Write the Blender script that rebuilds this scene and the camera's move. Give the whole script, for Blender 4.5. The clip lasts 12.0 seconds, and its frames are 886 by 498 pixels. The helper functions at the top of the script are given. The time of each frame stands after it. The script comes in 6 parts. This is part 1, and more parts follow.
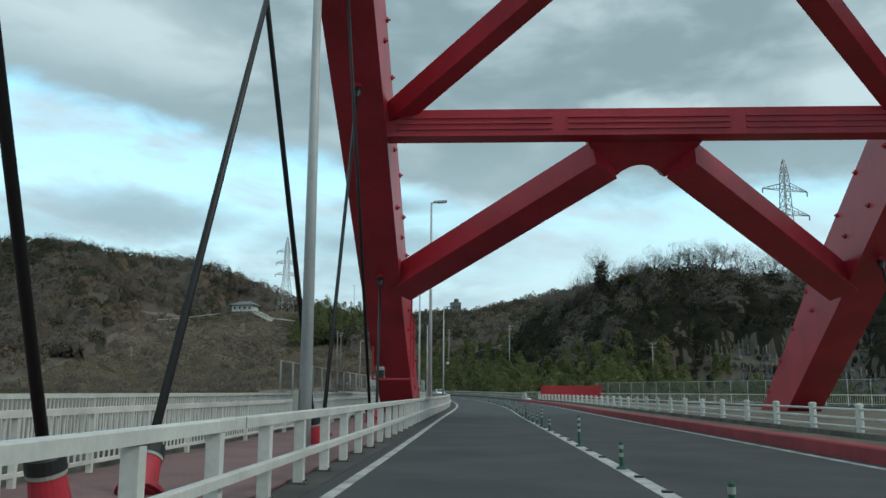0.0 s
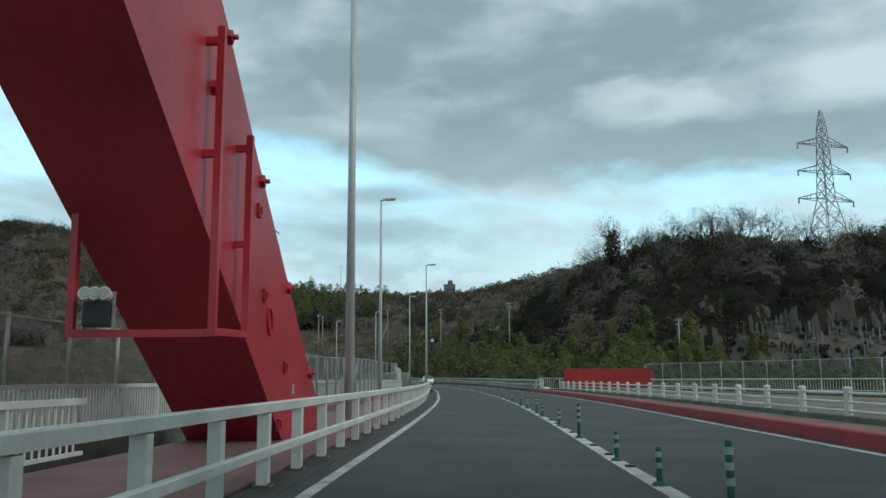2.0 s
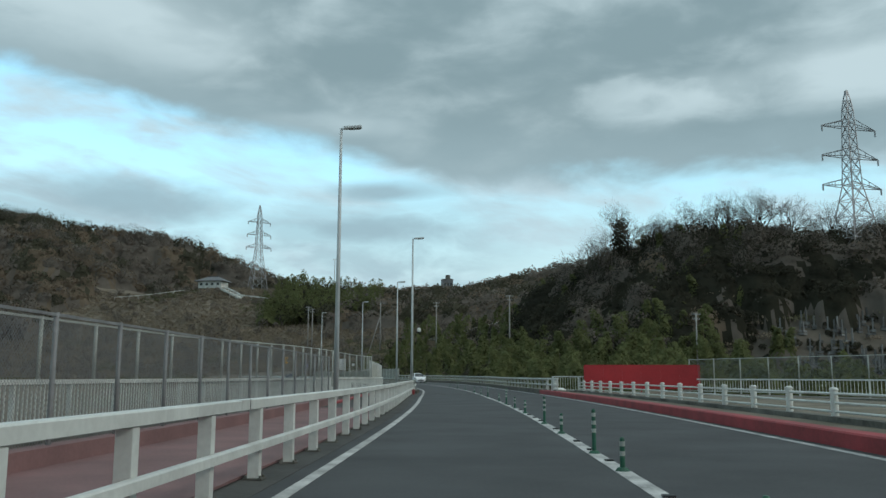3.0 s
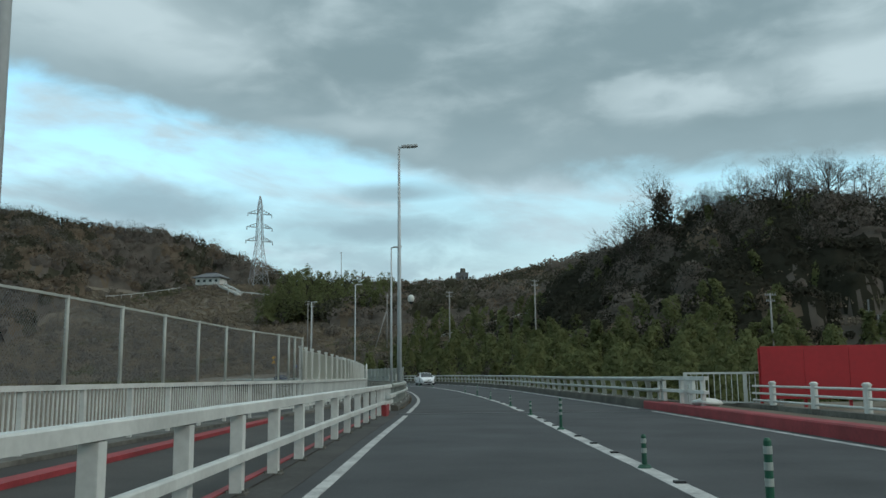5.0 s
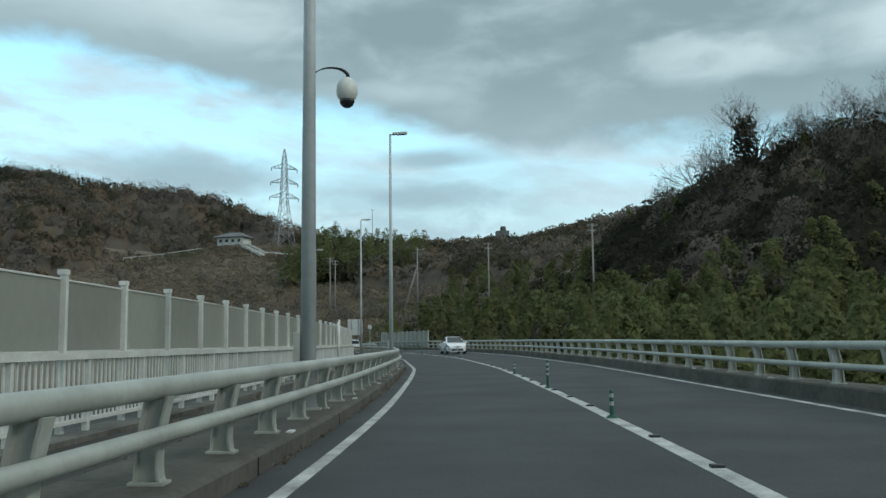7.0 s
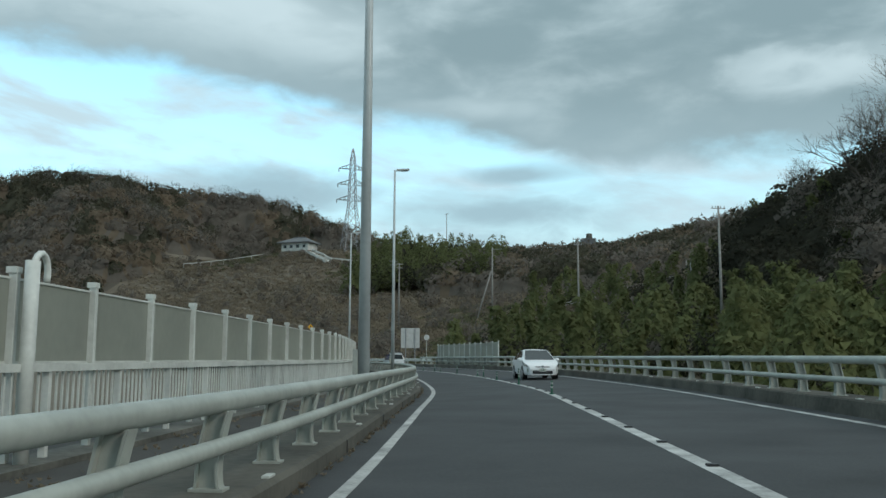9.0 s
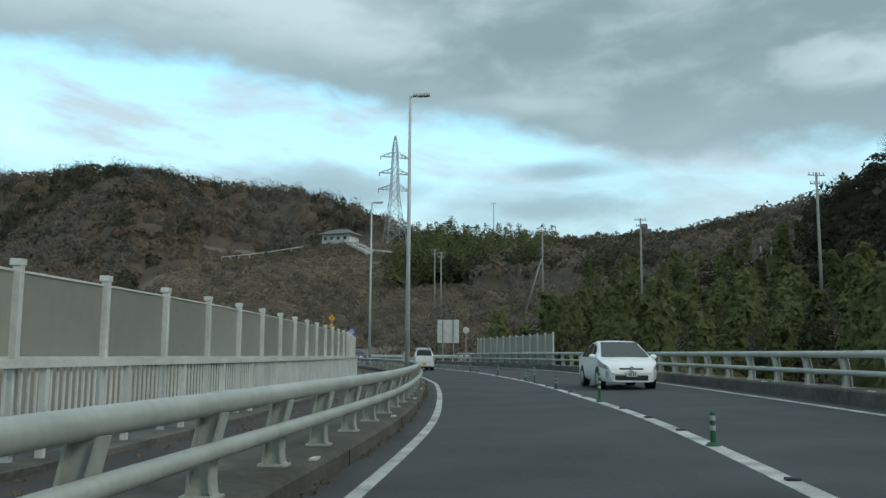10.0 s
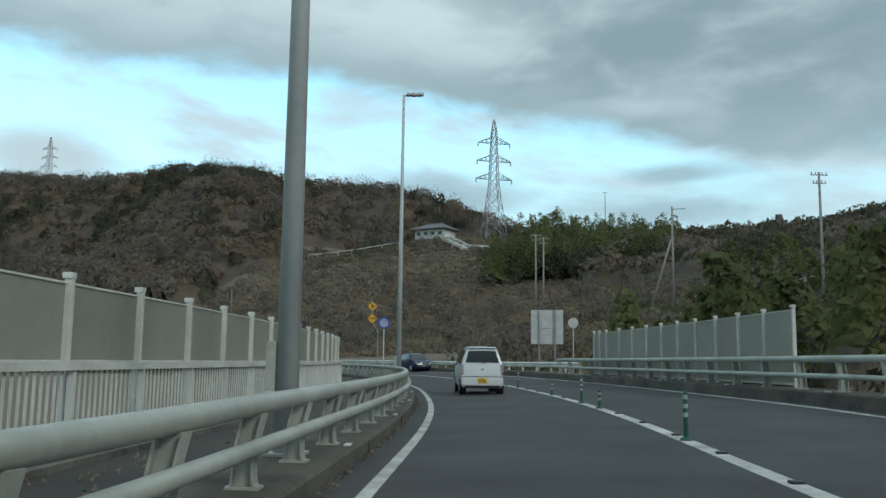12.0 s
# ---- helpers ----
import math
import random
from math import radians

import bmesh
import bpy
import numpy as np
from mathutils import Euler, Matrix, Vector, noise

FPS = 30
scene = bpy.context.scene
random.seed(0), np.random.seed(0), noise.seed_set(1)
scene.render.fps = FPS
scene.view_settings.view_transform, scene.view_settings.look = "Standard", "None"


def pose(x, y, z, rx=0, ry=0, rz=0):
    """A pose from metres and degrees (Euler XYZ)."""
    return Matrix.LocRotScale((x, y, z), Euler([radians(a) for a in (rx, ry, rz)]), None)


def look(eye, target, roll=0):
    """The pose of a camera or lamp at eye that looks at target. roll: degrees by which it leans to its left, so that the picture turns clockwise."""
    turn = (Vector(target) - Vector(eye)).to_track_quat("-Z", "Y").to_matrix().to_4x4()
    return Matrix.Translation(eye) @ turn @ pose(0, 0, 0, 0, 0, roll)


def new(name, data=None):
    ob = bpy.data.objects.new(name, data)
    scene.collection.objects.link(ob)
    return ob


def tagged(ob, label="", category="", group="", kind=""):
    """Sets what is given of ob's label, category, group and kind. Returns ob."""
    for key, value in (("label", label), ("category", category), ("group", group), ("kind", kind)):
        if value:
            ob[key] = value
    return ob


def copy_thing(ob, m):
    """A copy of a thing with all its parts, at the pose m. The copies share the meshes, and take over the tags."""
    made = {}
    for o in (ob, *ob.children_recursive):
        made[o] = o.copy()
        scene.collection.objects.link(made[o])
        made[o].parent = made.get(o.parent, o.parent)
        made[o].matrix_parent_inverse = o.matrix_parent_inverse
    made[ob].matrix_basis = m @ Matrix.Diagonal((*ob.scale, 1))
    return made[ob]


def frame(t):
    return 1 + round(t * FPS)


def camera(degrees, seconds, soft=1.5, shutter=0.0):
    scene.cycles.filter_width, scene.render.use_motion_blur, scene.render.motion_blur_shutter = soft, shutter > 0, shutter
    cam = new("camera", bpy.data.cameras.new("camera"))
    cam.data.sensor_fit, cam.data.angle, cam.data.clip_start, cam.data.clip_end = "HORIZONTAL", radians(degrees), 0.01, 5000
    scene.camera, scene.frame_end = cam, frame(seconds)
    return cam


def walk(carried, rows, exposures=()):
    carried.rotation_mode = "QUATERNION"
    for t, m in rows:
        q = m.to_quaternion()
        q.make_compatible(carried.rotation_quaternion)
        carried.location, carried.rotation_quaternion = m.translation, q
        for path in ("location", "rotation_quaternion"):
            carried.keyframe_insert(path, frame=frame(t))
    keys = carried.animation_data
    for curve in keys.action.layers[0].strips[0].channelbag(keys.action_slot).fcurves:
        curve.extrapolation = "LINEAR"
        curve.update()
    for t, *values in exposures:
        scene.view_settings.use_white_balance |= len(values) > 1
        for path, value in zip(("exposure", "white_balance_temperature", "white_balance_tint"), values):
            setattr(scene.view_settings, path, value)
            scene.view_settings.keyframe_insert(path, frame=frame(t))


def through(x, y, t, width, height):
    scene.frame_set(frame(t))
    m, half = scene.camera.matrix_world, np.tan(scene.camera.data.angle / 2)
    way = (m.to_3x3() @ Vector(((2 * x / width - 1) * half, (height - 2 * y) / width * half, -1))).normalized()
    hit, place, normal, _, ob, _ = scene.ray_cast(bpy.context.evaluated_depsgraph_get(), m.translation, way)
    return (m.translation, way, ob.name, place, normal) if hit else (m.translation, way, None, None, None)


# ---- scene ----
cam = camera(54.0, 12.0, soft=1.5)
METRES, EYE, TILT, LEAN, TURN = 190.0, 1.17, -1.1, 0.0, 2.75
ROWS = [
    (0.0, 0.0000, 0.0000, 0.00000, -0.06, 10.42, -0.32),
    (0.5, 0.0017, 0.0426, 0.00082, -0.18, 10.19, -0.46),
    (1.0, 0.0035, 0.0839, 0.00161, -0.24, 9.90, -0.28),
    (1.5, 0.0050, 0.1260, 0.00242, -0.29, 9.64, -0.05),
    (2.0, 0.0074, 0.1687, 0.00324, -0.29, 9.60, 0.24),
    (2.5, 0.0100, 0.2103, 0.00404, -0.31, 9.47, 0.27),
    (3.0, 0.0119, 0.2529, 0.00486, -0.43, 9.45, -0.20),
    (5.0, 0.0150, 0.4142, 0.00795, 0.68, 9.46, 0.53),
    (5.5, 0.0154, 0.4549, 0.00873, 1.81, 8.84, 0.94),
    (6.0, 0.0155, 0.4951, 0.00951, 2.53, 8.03, 1.19),
    (6.5, 0.0159, 0.5358, 0.01029, 2.96, 7.47, 0.99),
    (7.0, 0.0156, 0.5763, 0.01107, 3.35, 7.24, 0.64),
    (9.0, 0.0075, 0.7410, 0.01423, 8.57, 8.29, -0.43),
    (9.5, 0.0031, 0.7822, 0.01502, 10.22, 8.03, -0.21),
    (10.0, -0.0017, 0.8267, 0.01587, 11.78, 8.04, -0.63),
    (10.5, -0.0067, 0.8685, 0.01668, 13.37, 8.17, -1.16),
    (11.0, -0.0139, 0.9127, 0.01752, 15.12, 8.02, -1.24),
    (11.5, -0.0221, 0.9552, 0.01834, 17.00, 8.09, -1.00),
    (12.0, -0.0316, 0.9960, 0.01912, 18.89, 8.38, -1.10),
]
walk(cam, [(t, pose(0, 0, EYE, TILT, LEAN, TURN) @ pose(METRES * x, METRES * y, METRES * z, 90 + pitch, roll, yaw)) for t, x, y, z, yaw, pitch, roll in ROWS],
     exposures=[(0.0, 0.06), (1.5, 0.06), (3.0, -0.05), (5.0, -0.1), (6.2, -0.07), (7.2, 0.05), (9.0, 0.06), (12.0, 0.05)])

# ---------------------------------------------------------------- light
world = bpy.data.worlds.new("sky")
scene.world = world
world.use_nodes = True


def build_sky():
    nt = world.node_tree
    n, l = nt.nodes, nt.links
    n.clear()
    out = n.new("ShaderNodeOutputWorld")
    bg = n.new("ShaderNodeBackground")
    bg.inputs["Strength"].default_value = 0.1
    l.new(bg.outputs[0], out.inputs["Surface"])
    sky = n.new("ShaderNodeTexSky")
    sky.sky_type, sky.sun_disc = "NISHITA", False
    sky.sun_elevation, sky.sun_rotation = radians(32), radians(115)
    tc = n.new("ShaderNodeTexCoord")
    sep = n.new("ShaderNodeSeparateXYZ")
    l.new(tc.outputs["Generated"], sep.inputs[0])

    def math_node(op, a, b=None, c=None):
        q = n.new("ShaderNodeMath")
        q.operation = op
        for i, v in enumerate((a, b, c)):
            if v is None:
                continue
            if isinstance(v, (int, float)):
                q.inputs[i].default_value = v
            else:
                l.new(v, q.inputs[i])
        return q.outputs[0]

    def step(v, a, b):
        q = n.new("ShaderNodeMapRange")
        q.interpolation_type = "SMOOTHSTEP"
        q.inputs["From Min"].default_value, q.inputs["From Max"].default_value = a, b
        l.new(v, q.inputs["Value"])
        return q.outputs[0]

    def tex(vec, scale, detail, rough=0.55, dist=0.0):
        q = n.new("ShaderNodeTexNoise")
        q.inputs["Scale"].default_value, q.inputs["Detail"].default_value = scale, detail
        q.inputs["Roughness"].default_value, q.inputs["Distortion"].default_value = rough, dist
        l.new(vec, q.inputs["Vector"])
        return q.outputs["Fac"]

    def mix(f, a, b):
        q = n.new("ShaderNodeMix")
        q.data_type = "RGBA"
        l.new(f, q.inputs[0]) if not isinstance(f, float) else None
        for i, v in ((6, a), (7, b)):
            if isinstance(v, tuple):
                q.inputs[i].default_value = (*v, 1)
            else:
                l.new(v, q.inputs[i])
        return q.outputs[2]

    x, y, z = sep.outputs
    az = math_node("ARCTAN2", x, y)
    el = math_node("ARCSINE", z)
    comb = n.new("ShaderNodeCombineXYZ")
    l.new(az, comb.inputs[0])
    l.new(math_node("MULTIPLY", el, 2.2), comb.inputs[1])
    flat = comb.outputs[0]
    big = tex(flat, 3.2, 5, 0.5, 0.2)
    fine = tex(flat, 9.0, 8, 0.55, 0.3)
    soft = tex(flat, 3.0, 4, 0.5, 0.3)
    # lower edge of the cloud deck, higher towards the west
    edge = math_node("MULTIPLY_ADD", math_node("SINE", az), -0.20, 0.208)
    edge = math_node("MAXIMUM", math_node("MINIMUM", edge, 0.312), 0.213)
    wob = math_node("ADD", math_node("MULTIPLY_ADD", big, 0.06, -0.03), math_node("MULTIPLY_ADD", fine, 0.075, -0.0375))
    above = math_node("ADD", math_node("SUBTRACT", el, edge), wob)
    deck = step(above, -0.012, 0.03)

    def cloud(a, e, ra, re, ragged=0.9):
        """A soft ragged cloud centred at azimuth a and height e, in degrees."""
        u = math_node("DIVIDE", math_node("SUBTRACT", az, radians(a)), radians(ra))
        v = math_node("DIVIDE", math_node("SUBTRACT", el, radians(e)), radians(re))
        r = math_node("SQRT", math_node("ADD", math_node("MULTIPLY", u, u), math_node("MULTIPLY", v, v)))
        r = math_node("ADD", r, math_node("MULTIPLY_ADD", fine, ragged * 2, -ragged))
        return step(r, 1.15, 0.15)

    # thin banks low over the hills, thinning out towards the east
    bank = step(math_node("ADD", math_node("MULTIPLY", fine, 0.75), math_node("MULTIPLY", big, 0.35)), 0.44, 0.62)
    low = math_node("MULTIPLY", bank, math_node("SUBTRACT", 1.0, step(el, 0.165, 0.225)))
    low = math_node("MULTIPLY", low, math_node("MULTIPLY_ADD", step(az, 0.09, -0.06), 0.5, 0.08))
    flat_banks = math_node("MAXIMUM", math_node("MAXIMUM", cloud(-23, 10.7, 10, 2.0, 0.55), cloud(-8, 9.6, 10, 1.7, 0.6)), math_node("MAXIMUM", cloud(-6, 12.0, 5, 0.9, 0.6), cloud(-34, 8.6, 8, 1.6, 0.6)))
    low = math_node("MAXIMUM", low, math_node("MULTIPLY", flat_banks, 0.9))
    # open sky
    tint = n.new("ShaderNodeMix")
    tint.data_type, tint.blend_type = "RGBA", "MULTIPLY"
    tint.inputs[0].default_value = 1.0
    tint.inputs[7].default_value = (SKY_GAIN[0], SKY_GAIN[1], SKY_GAIN[2], 1)
    l.new(sky.outputs[0], tint.inputs[6])
    haze = mix(step(el, 0.05, 0.30), HAZE, tint.outputs[2])
    flow = n.new("ShaderNodeCombineXYZ")
    l.new(math_node("MULTIPLY_ADD", el, 1.2, az), flow.inputs[0])
    l.new(math_node("MULTIPLY", el, 2.8), flow.inputs[1])
    wisp = tex(flow.outputs[0], 5.0, 8, 0.55, 0.25)
    c = mix(step(wisp, 0.42, 0.66), haze, WISP)
    c = mix(low, c, BANK)
    c = mix(cloud(-46.5, 12.0, 6.5, 2.3, 0.55), c, CUMULUS)
    pale = math_node("MAXIMUM", math_node("MAXIMUM", cloud(-36, 20.5, 20, 5.5, 1.1), cloud(12, 17.3, 8, 2.0, 1.3)), math_node("MAXIMUM", cloud(25, 17.6, 8, 2.4, 1.1), cloud(-11, 16.2, 6, 1.0, 1.2)))
    tone = math_node("ADD", math_node("MULTIPLY", soft, 0.85), math_node("MULTIPLY", fine, 0.42))
    shade = mix(step(math_node("MULTIPLY_ADD", pale, 0.27, tone), 0.55, 0.90), DECK_DARK, DECK_LIGHT)
    thick = step(above, 0.0, 0.10)
    shade = mix(thick, DECK_EDGE, shade)
    high = step(el, 0.5, 1.2)
    shade = mix(high, shade, ZENITH)
    c = mix(deck, c, shade)
    l.new(c, bg.inputs["Color"])


SKY_GAIN = (2.45, 3.2, 2.75)
WISP = (5.4, 7.2, 8.0)
CUMULUS = (5.1, 6.6, 7.2)
HAZE = (5.7, 7.3, 8.1)
BANK = (3.35, 4.9, 5.65)
DECK_DARK, DECK_LIGHT, DECK_EDGE = (2.5, 3.6, 4.0), (5.6, 7.1, 7.6), (3.2, 4.5, 5.0)
ZENITH = (7.6, 9.4, 10.0)


build_sky()
sun = new("sun", bpy.data.lights.new("sun", "SUN"))
sun.data.energy, sun.data.angle, sun.data.color = 1.0, radians(12), (1.0, 0.95, 0.88)
sun.matrix_world = look((0, 0, 60), (-50, 22, 25))


# ---------------------------------------------------------------- materials
def mat(name, color, rough=0.6, metal=0.0, vary=0.15, scale=3.0, fine=40.0, bump=0.0, color2=None, rand=0.0, island=0.0):
    m = bpy.data.materials.new(name)
    m.use_nodes = True
    nt = m.node_tree
    n, l = nt.nodes, nt.links
    b = n["Principled BSDF"]
    b.inputs["Roughness"].default_value = rough
    b.inputs["Metallic"].default_value = metal
    geo = n.new("ShaderNodeNewGeometry")
    t1, t2 = n.new("ShaderNodeTexNoise"), n.new("ShaderNodeTexNoise")
    for tx, s, d in ((t1, scale, 5), (t2, fine, 3)):
        l.new(geo.outputs["Position"], tx.inputs["Vector"])
        tx.inputs["Scale"].default_value, tx.inputs["Detail"].default_value = s, d
    add = n.new("ShaderNodeMath")
    add.operation = "MULTIPLY_ADD"
    l.new(t2.outputs["Fac"], add.inputs[0])
    add.inputs[1].default_value = 0.45
    l.new(t1.outputs["Fac"], add.inputs[2])
    ramp = n.new("ShaderNodeValToRGB")
    c2 = color2 or tuple(c * (1 - vary * 2) for c in color)
    ramp.color_ramp.elements[0].position, ramp.color_ramp.elements[1].position = 0.5, 0.95
    ramp.color_ramp.elements[0].color = (*c2, 1)
    ramp.color_ramp.elements[1].color = (*[min(1, c * (1 + vary * 0.5)) for c in color], 1)
    l.new(add.outputs[0], ramp.inputs[0])
    last = ramp.outputs[0]
    if rand or island:
        hsv = n.new("ShaderNodeHueSaturation")
        mr = n.new("ShaderNodeMapRange")
        if rand:
            src = n.new("ShaderNodeObjectInfo").outputs["Random"]
        else:
            src = geo.outputs["Random Per Island"]
        l.new(src, mr.inputs["Value"])
        r = rand or island
        mr.inputs["To Min"].default_value, mr.inputs["To Max"].default_value = 1 - r, 1 + r
        l.new(mr.outputs[0], hsv.inputs["Value"])
        l.new(last, hsv.inputs["Color"])
        last = hsv.outputs[0]
    l.new(last, b.inputs["Base Color"])
    if bump:
        bp = n.new("ShaderNodeBump")
        bp.inputs["Strength"].default_value, bp.inputs["Distance"].default_value = bump, 0.02
        l.new(add.outputs[0], bp.inputs["Height"])
        l.new(bp.outputs[0], b.inputs["Normal"])
    return m


ASPHALT = mat("asphalt", (0.05, 0.052, 0.054), 0.85, vary=0.25, scale=0.5, fine=26, bump=0.3)
LINE = mat("road_paint", (0.50, 0.50, 0.48), 0.75, vary=0.3, scale=1.6, fine=22)
WHITE = mat("white_paint", (0.60, 0.61, 0.57), 0.45, vary=0.12, scale=1.5, fine=15)
RAILGREY = mat("galvanised_rail", (0.375, 0.392, 0.352), 0.45, vary=0.15, scale=1.2, fine=12)
RED = mat("red_steel", (0.43, 0.027, 0.045), 0.42, vary=0.16, scale=0.5, fine=6)
REDKERB = mat("red_kerb", (0.30, 0.035, 0.04), 0.7, vary=0.2, scale=1.2, fine=14, bump=0.2)
PINK = mat("pink_walkway", (0.20, 0.108, 0.104), 0.8, vary=0.15, scale=0.8, fine=20, bump=0.2)
CONCRETE = mat("concrete", (0.145, 0.14, 0.12), 0.9, vary=0.3, scale=0.9, fine=9, bump=0.4, color2=(0.045, 0.044, 0.036))
BLACK = mat("black_rubber", (0.012, 0.012, 0.013), 0.5, vary=0.1)
POLE = mat("lamp_pole_paint", (0.46, 0.49, 0.49), 0.4, vary=0.1, scale=0.8, fine=10)
PANEL = mat("sound_panel", (0.40, 0.41, 0.355), 0.35, vary=0.08, scale=0.5, fine=6, rand=0.06)
GREEN = mat("green_plastic", (0.01, 0.09, 0.05), 0.5, vary=0.2)
def let_light_through(m, amount):
    """Frosted sheet: part of the light passes and scatters."""
    nt = m.node_tree
    b = nt.nodes["Principled BSDF"]
    tl, mx = nt.nodes.new("ShaderNodeBsdfTranslucent"), nt.nodes.new("ShaderNodeMixShader")
    mx.inputs[0].default_value = amount
    nt.links.new(b.inputs["Base Color"].links[0].from_socket, tl.inputs["Color"])
    nt.links.new(b.outputs[0], mx.inputs[1]), nt.links.new(tl.outputs[0], mx.inputs[2])
    nt.links.new(mx.outputs[0], nt.nodes["Material Output"].inputs["Surface"])


let_light_through(PANEL, 0.35)
CARWHITE = mat("car_white", (0.78, 0.79, 0.80), 0.25, vary=0.03)
GLASSDARK = mat("dark_glass", (0.016, 0.02, 0.02), 0.08, vary=0.05)
GLASSDARK.node_tree.nodes["Principled BSDF"].inputs["Specular IOR Level"].default_value = 0.6
SOIL = mat("scrub_ground", (0.14, 0.116, 0.085), 0.95, vary=0.2, scale=0.06, fine=1.4, bump=0.4, color2=(0.105, 0.087, 0.063))
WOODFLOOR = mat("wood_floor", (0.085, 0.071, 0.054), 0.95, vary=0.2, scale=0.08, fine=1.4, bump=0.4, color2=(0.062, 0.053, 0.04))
STEEL = mat("pylon_steel", (0.30, 0.31, 0.32), 0.5, metal=0.3, vary=0.1)
WOOD = mat("pole_concrete", (0.30, 0.29, 0.27), 0.8, vary=0.15)


# ---------------------------------------------------------------- mesh helpers
def link_mesh(name, verts, faces, material, parent=None, label="", smooth=False):
    me = bpy.data.meshes.new(name)
    me.from_pydata([tuple(v) for v in verts], [], faces)
    me.materials.append(material)
    if smooth:
        me.polygons.foreach_set("use_smooth", [True] * len(me.polygons))
    me.update()
    ob = new(name, me)
    if parent is not None:
        ob.parent = parent
    if label:
        ob["label"] = label
    return ob


def part(name, bm, material, parent=None, label="", smooth=False):
    me = bpy.data.meshes.new(name)
    bmesh.ops.recalc_face_normals(bm, faces=bm.faces)
    bm.to_mesh(me)
    bm.free()
    me.materials.append(material)
    if smooth:
        me.polygons.foreach_set("use_smooth", [True] * len(me.polygons))
    ob = new(name, me)
    if parent is not None:
        ob.parent = parent
    if label:
        ob["label"] = label
    return ob


def thing(name, m, label, category, group="", kind=""):
    ob = new(name)
    ob.empty_display_size = 0.2
    ob.matrix_basis = m
    return tagged(ob, label, category, group, kind)


def box(bm, size, m=None, bevel=0.0):
    r = bmesh.ops.create_cube(bm, size=1.0, matrix=(m or Matrix()) @ Matrix.Diagonal((*size, 1)))
    if bevel:
        es = list({e for v in r["verts"] for e in v.link_edges})
        bmesh.ops.bevel(bm, geom=es, offset=bevel, segments=2, affect="EDGES", profile=0.7)
    return r


def tube(bm, a, b, r1, r2=None, seg=8):
    a, b = Vector(a), Vector(b)
    d = b - a
    m = Matrix.Translation((a + b) / 2) @ d.to_track_quat("Z", "Y").to_matrix().to_4x4()
    bmesh.ops.create_cone(bm, cap_ends=True, segments=seg, radius1=r1, radius2=r1 if r2 is None else r2, depth=d.length, matrix=m)


def beam(bm, a, b, w, h, up=(0, 0, 1), bevel=0.0):
    """A box bar from a to b, w across and h along up."""
    a, b, up = Vector(a), Vector(b), Vector(up)
    d = (b - a)
    y = d.normalized()
    x = y.cross(up).normalized()
    z = x.cross(y)
    m = Matrix((x, y, z)).transposed().to_4x4()
    m.translation = (a + b) / 2
    box(bm, (w, d.length, h), m, bevel)


def new_bm():
    return bmesh.new()


# ---------------------------------------------------------------- the road's line
EDGE = [(-190, -1.75), (-40, -1.75), (0, -1.73), (18, -1.78), (41, -1.93), (57, -1.98), (75, -2.3), (88, -2.8), (95.5, -3.2), (104.8, -3.65), (111, -4.0), (117.7, -4.4), (124, -4.9), (133, -5.85), (140.7, -6.75),
        (148.3, -7.74), (155.9, -9.03), (159.7, -9.7), (172, -11.95), (179.1, -13.7), (187.9, -16.09), (191.9, -17.25), (195.9, -18.61), (202.8, -21.0), (207.5, -22.8), (216.5, -26.7), (223.6, -30.1),
        (231, -34.2), (240, -40.2), (249, -47.6), (257.5, -56.5), (265, -67)]


def spline(knots, n):
    """A smooth curve through knots of (y, x), as n even steps of points (x, y)."""
    k = np.array(knots, float)
    s = np.r_[0, np.cumsum(np.hypot(np.diff(k[:, 0]), np.diff(k[:, 1])))]
    m = np.gradient(k, s, axis=0)
    u = np.linspace(0, s[-1], n * 4)
    i = np.clip(np.searchsorted(s, u, "right") - 1, 0, len(s) - 2)
    h = (s[i + 1] - s[i])
    f = ((u - s[i]) / h)[:, None]
    h = h[:, None]
    p = (2 * f**3 - 3 * f**2 + 1) * k[i] + (f**3 - 2 * f**2 + f) * h * m[i] + (-2 * f**3 + 3 * f**2) * k[i + 1] + (f**3 - f**2) * h * m[i + 1]
    L = np.r_[0, np.cumsum(np.hypot(np.diff(p[:, 0]), np.diff(p[:, 1])))]
    v = np.linspace(0, L[-1], n)
    return np.c_[np.interp(v, L, p[:, 1]), np.interp(v, L, p[:, 0])]


LINE_L = spline(EDGE, 1000)
_d = np.gradient(LINE_L, axis=0)
_d /= np.linalg.norm(_d, axis=1)[:, None]
NORM_R = np.c_[_d[:, 1], -_d[:, 0]]
LEN = np.r_[0, np.cumsum(np.linalg.norm(np.diff(LINE_L, axis=0), axis=1))]
S0 = float(np.interp(0, LINE_L[:, 1], LEN))


def at(s, off=0.0, z=0.0):
    """The point s metres along the left road line from the start, off metres to its right."""
    s = s + S0
    x, y = np.interp(s, LEN, LINE_L[:, 0]), np.interp(s, LEN, LINE_L[:, 1])
    nx, ny = np.interp(s, LEN, NORM_R[:, 0]), np.interp(s, LEN, NORM_R[:, 1])
    bank = float(np.interp(s - S0, (112, 128, 145, 165, 208), (0.002, 0.004, 0.015, 0.025, 0.036)))
    return Vector((x + nx * off, y + ny * off, z + bank * max(off, 0.0)))


